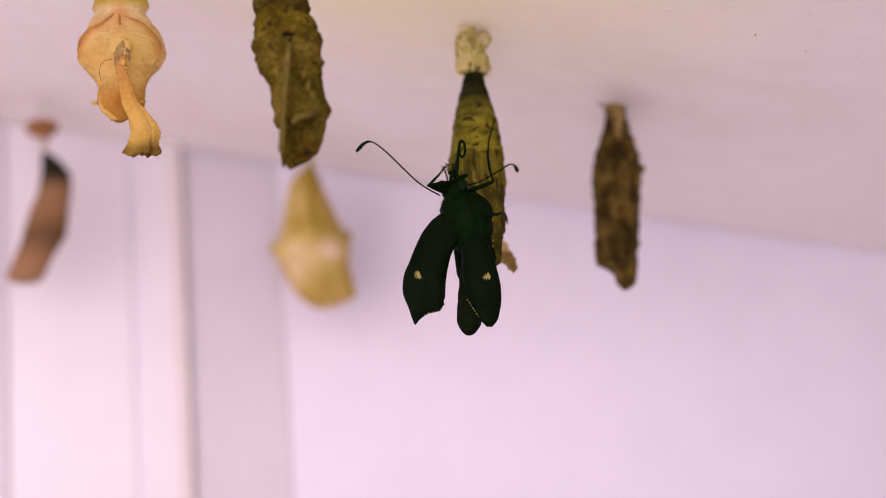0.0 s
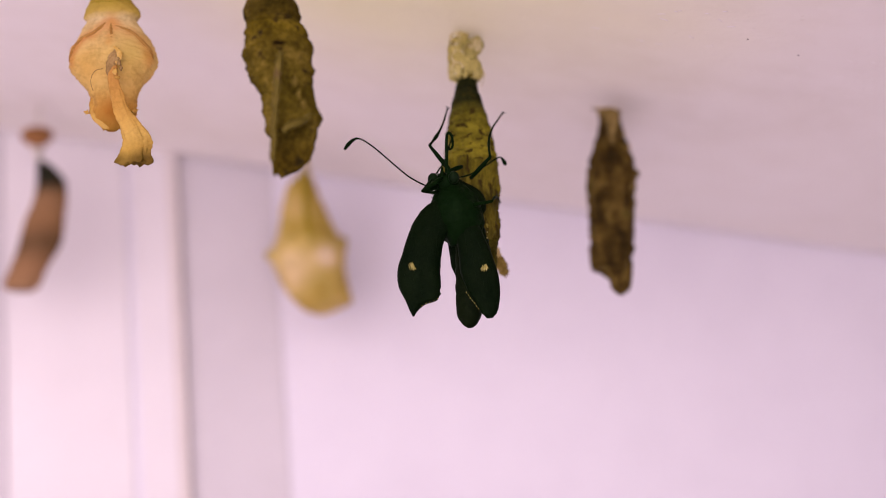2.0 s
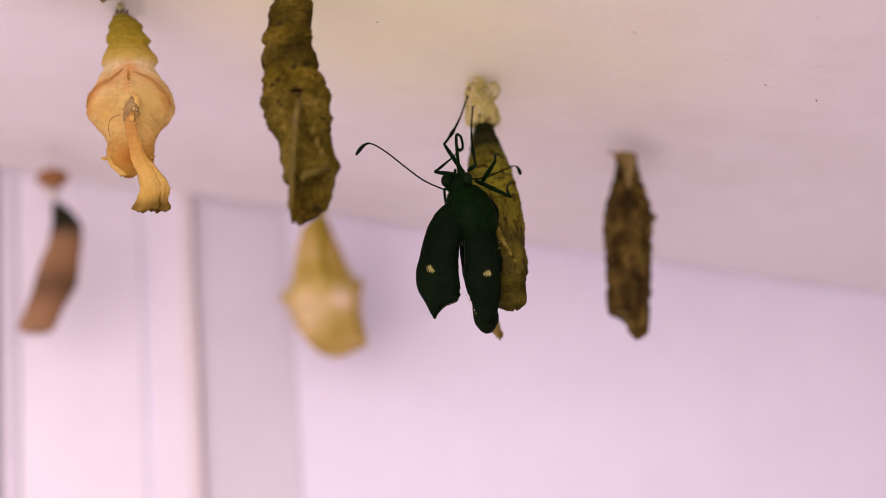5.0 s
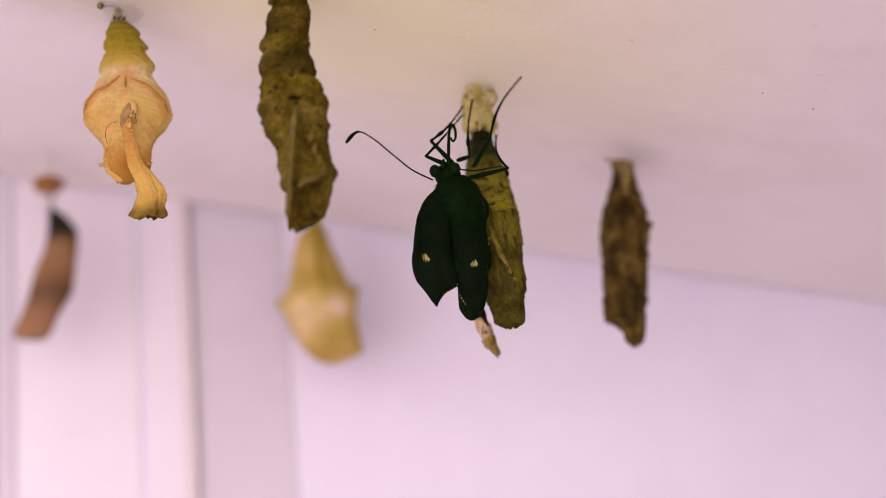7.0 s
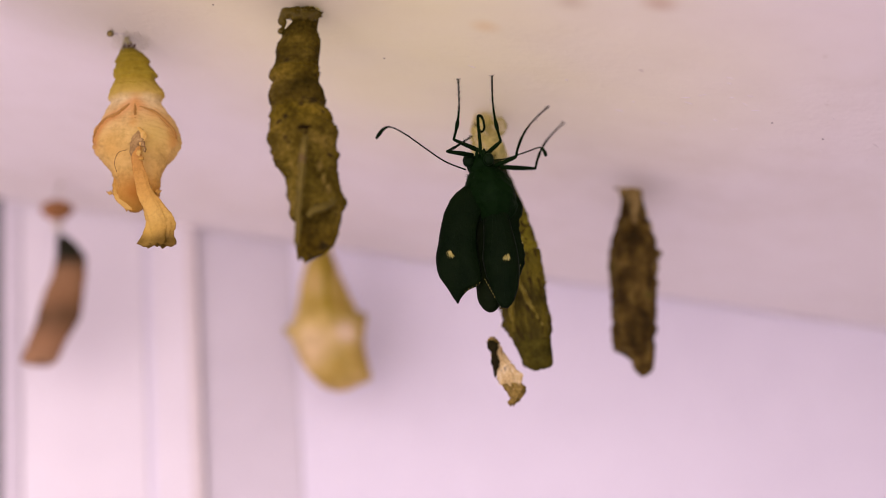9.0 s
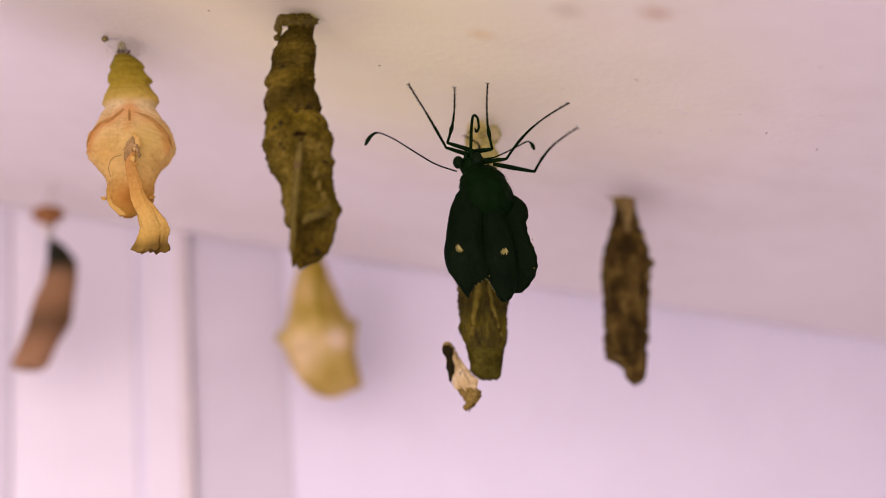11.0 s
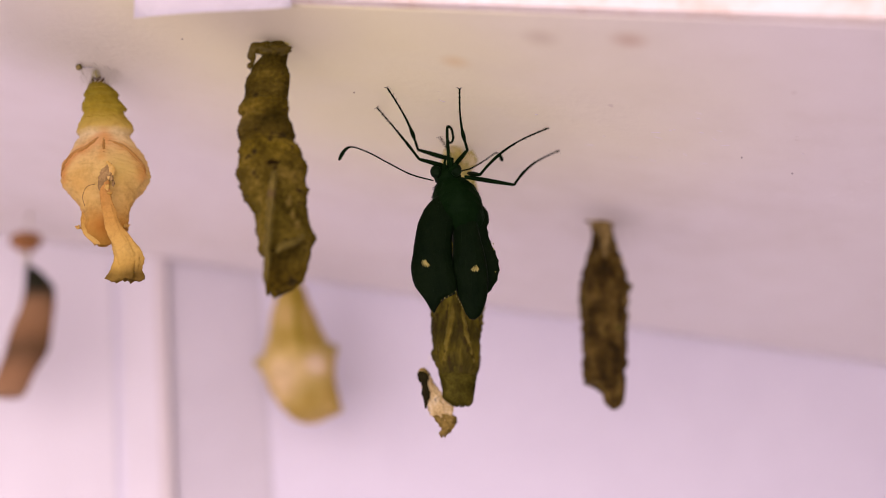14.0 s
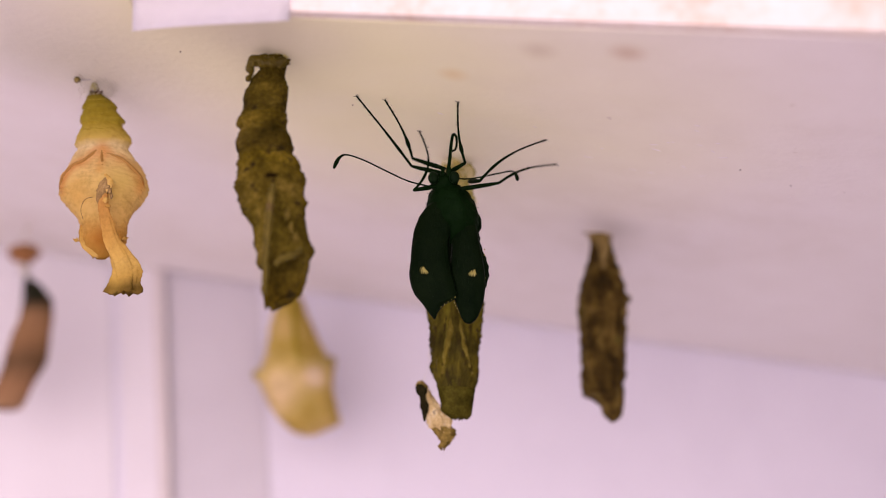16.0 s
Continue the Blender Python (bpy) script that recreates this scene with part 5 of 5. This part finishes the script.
FEET["a"] = [
    (0, 0.0064, 0.2681, 1.5812), (1, 0.0072, 0.2679, 1.5924), (2, 0.0072, 0.2665, 1.5920), (3, 0.0082, 0.2656, 1.5923), (4, 0.0080, 0.2648, 1.6017), (6.5, 0.0078, 0.2648, 1.6016),
    (7, 0.0076, 0.2651, 1.6013), (7.5, 0.0052, 0.2602, 1.6091), (8, 0.0054, 0.2595, 1.6090), (8.5, 0.0054, 0.2588, 1.6090), (9, 0.0054, 0.2588, 1.6090), (11.5, 0.0054, 0.2589, 1.6090),
    (12, -0.0015, 0.2496, 1.6103), (13, -0.0013, 0.2505, 1.6102), (14, -0.0013, 0.2504, 1.6102), (14.5, -0.0014, 0.2500, 1.6102), (15.5, -0.0013, 0.2505, 1.6102),
    (16, -0.0014, 0.2503, 1.6102),
]
KNEES["b"] = [
    (0, 0.0021, 0.2556, 1.5735), (1, 0.0023, 0.2561, 1.5732), (2, 0.0024, 0.2548, 1.5736), (3, 0.0020, 0.2547, 1.5804), (4, 0.0018, 0.2520, 1.5816), (6.5, 0.0021, 0.2558, 1.5885),
    (7, 0.0010, 0.2565, 1.5894), (7.5, 0.0010, 0.2569, 1.5898), (8, 0.0020, 0.2522, 1.5905), (8.5, 0.0024, 0.2516, 1.5930), (9, 0.0031, 0.2516, 1.5934), (11.5, 0.0042, 0.2576, 1.5979),
    (12, 0.0039, 0.2574, 1.5978), (13, 0.0035, 0.2552, 1.5981), (14, 0.0036, 0.2535, 1.5988), (14.5, 0.0028, 0.2524, 1.5990), (15.5, 0.0033, 0.2565, 1.6017), (16, 0.0027, 0.2572, 1.6012),
]
FEET["b"] = [
    (0, 0.0056, 0.2679, 1.5811), (1, 0.0065, 0.2679, 1.5812), (2, 0.0066, 0.2665, 1.5826), (3, 0.0066, 0.2657, 1.5895), (4, 0.0063, 0.2649, 1.5876), (6.5, 0.0073, 0.2647, 1.5992),
    (7, 0.0074, 0.2651, 1.5996), (7.5, 0.0074, 0.2654, 1.6002), (8, 0.0064, 0.2645, 1.5976), (8.5, 0.0072, 0.2641, 1.5994), (9, 0.0075, 0.2639, 1.6006), (11.5, -0.0033, 0.2595, 1.6106),
    (12, -0.0035, 0.2595, 1.6106), (13, -0.0035, 0.2594, 1.6106), (14, -0.0032, 0.2595, 1.6106), (14.5, -0.0035, 0.2592, 1.6106), (15.5, -0.0061, 0.2500, 1.6111),
    (16, -0.0061, 0.2502, 1.6111),
]
KNEES["c"] = [
    (0, 0.0025, 0.2570, 1.5738), (1, 0.0028, 0.2569, 1.5733), (2, 0.0024, 0.2554, 1.5738), (3, 0.0026, 0.2547, 1.5800), (4, 0.0019, 0.2538, 1.5819), (6.5, 0.0057, 0.2643, 1.5843),
    (7, 0.0046, 0.2646, 1.5853), (7.5, 0.0048, 0.2648, 1.5859), (8, 0.0067, 0.2641, 1.5891), (8.5, 0.0075, 0.2637, 1.5910), (9, 0.0087, 0.2633, 1.5915), (11.5, 0.0078, 0.2572, 1.5973),
    (12, 0.0081, 0.2582, 1.5965), (13, 0.0082, 0.2608, 1.5981), (14, 0.0068, 0.2589, 1.5964), (14.5, 0.0047, 0.2540, 1.5951), (15.5, 0.0040, 0.2539, 1.5955), (16, 0.0029, 0.2536, 1.5956),
]
FEET["c"] = [
    (0, 0.0049, 0.2707, 1.5815), (1, 0.0063, 0.2701, 1.5815), (2, 0.0066, 0.2687, 1.5816), (3, 0.0070, 0.2676, 1.5883), (4, 0.0070, 0.2672, 1.5888), (6.5, 0.0077, 0.2668, 1.5688),
    (7, 0.0066, 0.2671, 1.5698), (7.5, 0.0068, 0.2673, 1.5704), (8, 0.0087, 0.2666, 1.5736), (8.5, 0.0095, 0.2662, 1.5755), (9, 0.0107, 0.2658, 1.5760), (11.5, 0.0072, 0.2683, 1.6087),
    (12, 0.0070, 0.2684, 1.6087), (13, 0.0090, 0.2729, 1.6084), (14, 0.0075, 0.2691, 1.6087), (14.5, 0.0042, 0.2613, 1.6092), (15.5, 0.0042, 0.2620, 1.6092), (16, 0.0042, 0.2617, 1.6092),
]
KNEES["d"] = [
    (0, 0.0067, 0.2600, 1.5758), (1, 0.0070, 0.2597, 1.5760), (2, 0.0065, 0.2592, 1.5781), (3, 0.0082, 0.2637, 1.5841), (4, 0.0091, 0.2620, 1.5870), (6.5, 0.0085, 0.2628, 1.5903),
    (7, 0.0084, 0.2624, 1.5912), (7.5, 0.0087, 0.2609, 1.5916), (8, 0.0091, 0.2562, 1.5917), (8.5, 0.0114, 0.2556, 1.5966), (9, 0.0121, 0.2560, 1.5966), (11.5, 0.0114, 0.2558, 1.5966),
    (12, 0.0113, 0.2550, 1.5966), (13, 0.0121, 0.2576, 1.5991), (13.5, 0.0114, 0.2557, 1.6009), (14, 0.0117, 0.2555, 1.6010), (14.5, 0.0116, 0.2552, 1.6008), (15.5, 0.0116, 0.2555, 1.6006), (16, 0.0116, 0.2560, 1.6011),
]
FEET["d"] = [
    (0, 0.0082, 0.2679, 1.5840), (1, 0.0077, 0.2679, 1.5840), (2, 0.0080, 0.2664, 1.5869), (3, 0.0085, 0.2626, 1.5970), (4, 0.0086, 0.2647, 1.5981), (6.5, 0.0091, 0.2639, 1.6016),
    (7, 0.0093, 0.2650, 1.6023), (7.5, 0.0094, 0.2652, 1.6022), (8, 0.0107, 0.2646, 1.5993), (8.5, 0.0109, 0.2552, 1.6080), (9, 0.0110, 0.2554, 1.6080), (11.5, 0.0110, 0.2552, 1.6080),
    (12, 0.0109, 0.2554, 1.6081), (13, 0.0120, 0.2631, 1.6091), (13.5, 0.0103, 0.2467, 1.6081), (14, 0.0104, 0.2466, 1.6081), (14.5, 0.0102, 0.2465, 1.6082), (15.5, 0.0103, 0.2470, 1.6081), (16, 0.0104, 0.2471, 1.6081),
]
KNEES["e"] = [
    (0, 0.0129, 0.2592, 1.5751), (1, 0.0126, 0.2577, 1.5750), (2, 0.0136, 0.2550, 1.5791), (3, 0.0114, 0.2527, 1.5794), (4, 0.0104, 0.2518, 1.5838), (6.5, 0.0138, 0.2560, 1.5890),
    (7, 0.0119, 0.2595, 1.5933), (8, 0.0128, 0.2594, 1.5934), (8.5, 0.0134, 0.2582, 1.5938), (9, 0.0145, 0.2568, 1.5940), (11.5, 0.0137, 0.2548, 1.5947), (12, 0.0138, 0.2540, 1.5945),
    (13, 0.0133, 0.2536, 1.5953), (14, 0.0135, 0.2529, 1.5956), (14.5, 0.0134, 0.2520, 1.5959), (15.5, 0.0137, 0.2519, 1.5960), (16, 0.0137, 0.2512, 1.5961),
]
FEET["e"] = [
    (0, 0.0140, 0.2679, 1.5888), (1, 0.0146, 0.2679, 1.5877), (2, 0.0166, 0.2664, 1.5905), (3, 0.0154, 0.2668, 1.5866), (4, 0.0129, 0.2665, 1.5906), (6.5, 0.0153, 0.2724, 1.5930),
    (7, 0.0179, 0.2665, 1.6067), (8, 0.0208, 0.2656, 1.6062), (8.5, 0.0210, 0.2657, 1.6062), (9, 0.0210, 0.2655, 1.6062), (11.5, 0.0257, 0.2575, 1.6054), (12, 0.0254, 0.2576, 1.6055),
    (13, 0.0253, 0.2580, 1.6054), (14, 0.0254, 0.2583, 1.6055), (14.5, 0.0253, 0.2579, 1.6055), (15.5, 0.0253, 0.2584, 1.6055), (16, 0.0253, 0.2580, 1.6055),
]
KNEES["f"] = [
    (0, 0.0132, 0.2580, 1.5691), (1, 0.0135, 0.2579, 1.5691), (2, 0.0136, 0.2564, 1.5720), (3, 0.0142, 0.2557, 1.5740), (4, 0.0140, 0.2548, 1.5759), (6.5, 0.0144, 0.2560, 1.5868),
    (7, 0.0144, 0.2550, 1.5864), (7.5, 0.0147, 0.2553, 1.5865), (8, 0.0161, 0.2546, 1.5873), (8.5, 0.0165, 0.2542, 1.5878), (9, 0.0180, 0.2620, 1.5938), (11.5, 0.0188, 0.2594, 1.5940),
    (12, 0.0185, 0.2596, 1.5943), (13, 0.0187, 0.2588, 1.5945), (14, 0.0193, 0.2573, 1.5953), (14.5, 0.0188, 0.2570, 1.5961), (15.5, 0.0181, 0.2577, 1.5969), (16, 0.0172, 0.2576, 1.5980),
]
FEET["f"] = [
    (0, 0.0154, 0.2720, 1.5717), (1, 0.0159, 0.2719, 1.5734), (2, 0.0155, 0.2704, 1.5759), (3, 0.0168, 0.2697, 1.5802), (4, 0.0163, 0.2688, 1.5794), (6.5, 0.0137, 0.2677, 1.5984),
    (7, 0.0133, 0.2677, 1.5968), (7.5, 0.0135, 0.2680, 1.5969), (8, 0.0140, 0.2686, 1.5957), (8.5, 0.0217, 0.2682, 1.5906), (9, 0.0240, 0.2718, 1.6057), (11.5, 0.0277, 0.2680, 1.6050),
    (12, 0.0282, 0.2676, 1.6049), (13, 0.0280, 0.2677, 1.6050), (14, 0.0280, 0.2674, 1.6050), (14.5, 0.0280, 0.2675, 1.6050), (15.5, 0.0279, 0.2683, 1.6050), (16, 0.0280, 0.2680, 1.6050),
]


def body_pose(t):
    x, y, z, turn = between(BODY, t)
    return pose(x, y, z, 0, 0, turn)


def aim(origin, way):
    q = Vector((0, 0, 1)).rotation_difference(way)
    return Matrix.LocRotScale(origin, q, None)


ACROSS = Vector((0, 0.957, 0.29))


def leg_pose(key, t):
    """Thigh and shin of a leg whose knee and foot are given at t; the foot bows in the plane across ACROSS."""
    back = body_pose(t).inverted()
    knee, foot = back @ Vector(between(KNEES[key], t)), back @ Vector(between(FEET[key], t))
    hx, hz = between(SHOULDER, t) if key == "a" else HIPS[key]
    if key == "f":
        hx, hz = between(HIP_F, t)
    hip = Vector((hx * B, 0.0006, hz * BZ))
    way = (knee - hip).normalized()
    a = aim(knee - way * SIZES[key][0], way)
    zed = (foot - knee).normalized()
    side_ = zed.cross(back.to_3x3() @ ACROSS).normalized()
    turn = Matrix((side_, zed.cross(side_), zed)).transposed()
    return a, a.inverted() @ (Matrix.Translation(knee) @ turn.to_4x4())


def motions():
    times = sorted({r[0] for r in BODY} | {5.0, 5.75, 10.0, 10.75})
    walk(fly, [(t, body_pose(t)) for t in times])
    for key, (thigh, shin) in LEGS.items():
        poses = [(t, *leg_pose(key, t)) for t in times]
        walk(thigh, [(t, a) for t, a, b in poses])
        walk(shin, [(t, b) for t, a, b in poses])
    walk(hip_piece, [(t, pose(x * B, 0.0006, z * BZ)) for t, x, z in SHOULDER])
    walk(left, [(t, pose(x * B, 0, z * BZ, 0, ry, -between(BODY, t)[3])) for t, x, z, ry in LEFT_WING])
    walk(right, [(t, pose(x * B, 0.0012, z * BZ, 0, ry, -between(BODY, t)[3])) for t, x, z, ry in RIGHT_WING])
    walk(hind, [(t, pose(x * B, 0.0036, z * BZ, 0, ry, -between(BODY, t)[3])) for t, x, z, ry in HIND_WING])
    walk(abdomen, [(t, pose(x * B, 0.0030, (up - 84) * BZ, 0, ry, 0)) for t, x, up, ry in ABDOMEN_SWING])
    walk(ant_l, [(t, pose(-24 * B, -0.0006, -12 * BZ, 0, ry - 1.5, max(0.0, -between(BODY, t)[3] - 10))) for t, ry in LONG_SWING])
    walk(ant_r, [(t, pose(22 * B, 0.0006, 6 * BZ, 0, ry, rz)) for t, ry, rz in SHORT_SWING])
    walk(proboscis, [(t, pose(0, 0, 0, 0, ry, 0)) for t, ry in SWAY])
    walk(case, [(t, pose(CASE_TOP[0] + dx, *CASE_TOP[1:], rx, ry, rz)) for t, dx, rx, ry, rz in (
        (0, 0, -9, -2, -20), (2, 0, -9, -2.5, -20), (3, 0, -21, -7, -19), (3.5, 0, -21, -8, -18), (4, 0, -19, -7.5, -18), (6.5, 0, -8.5, -6, -14), (7, 0, -8, -4.8, -13), (7.5, 0, -7.5, -5.7, -12),
        (8, 0.0008, 10, -8.6, -12), (8.5, 0.0009, 10, -6.5, -11), (9, 0.0009, 10, -6.0, -10), (11.5, 0, 2, 4.5, 10), (12.5, 0, 3, 4.5, 10), (14, 0, 2.5, 4.5, 9), (16, 0, 3, 4.5, 8))])
    walk(scrap, [(t, pose(x, y, z, rx, ry, rz)) for t, x, y, z, rx, ry, rz in (
        (0, 0.0137, 0.2765, 1.5696, -28, 0, 60), (1, 0.0139, 0.2765, 1.5710, -28, 0, 60), (1.5, 0.0133, 0.2765, 1.5692, -28, 0, 60), (2, 0.0133, 0.2765, 1.5699, -28, 0, 60), (3, 0.0092, 0.2765, 1.5675, -24, 0, 66), (4, 0.0094, 0.2765, 1.5680, -24, 0, 74), (6.5, 0.0099, 0.2766, 1.5662, -26, -4, 88),
        (7, 0.0098, 0.2766, 1.5658, -26, -4, 88), (7.5, 0.0099, 0.2766, 1.5651, -26, -4, 88), (8, 0.0135, 0.2767, 1.5632, 0, -8, 20), (8.5, 0.0139, 0.2766, 1.5622, 0, -11, 0), (9, 0.0120, 0.2767, 1.5626, 0, -2, 0),
        (11.5, 0.0053, 0.2766, 1.5633, 0, -3, 0), (12.5, 0.0053, 0.2768, 1.5634, 0, -3, 0), (14, 0.0053, 0.2768, 1.5634, 0, -3, 0), (16, 0.0053, 0.2768, 1.5634, 0, -4, 0))])


motions()
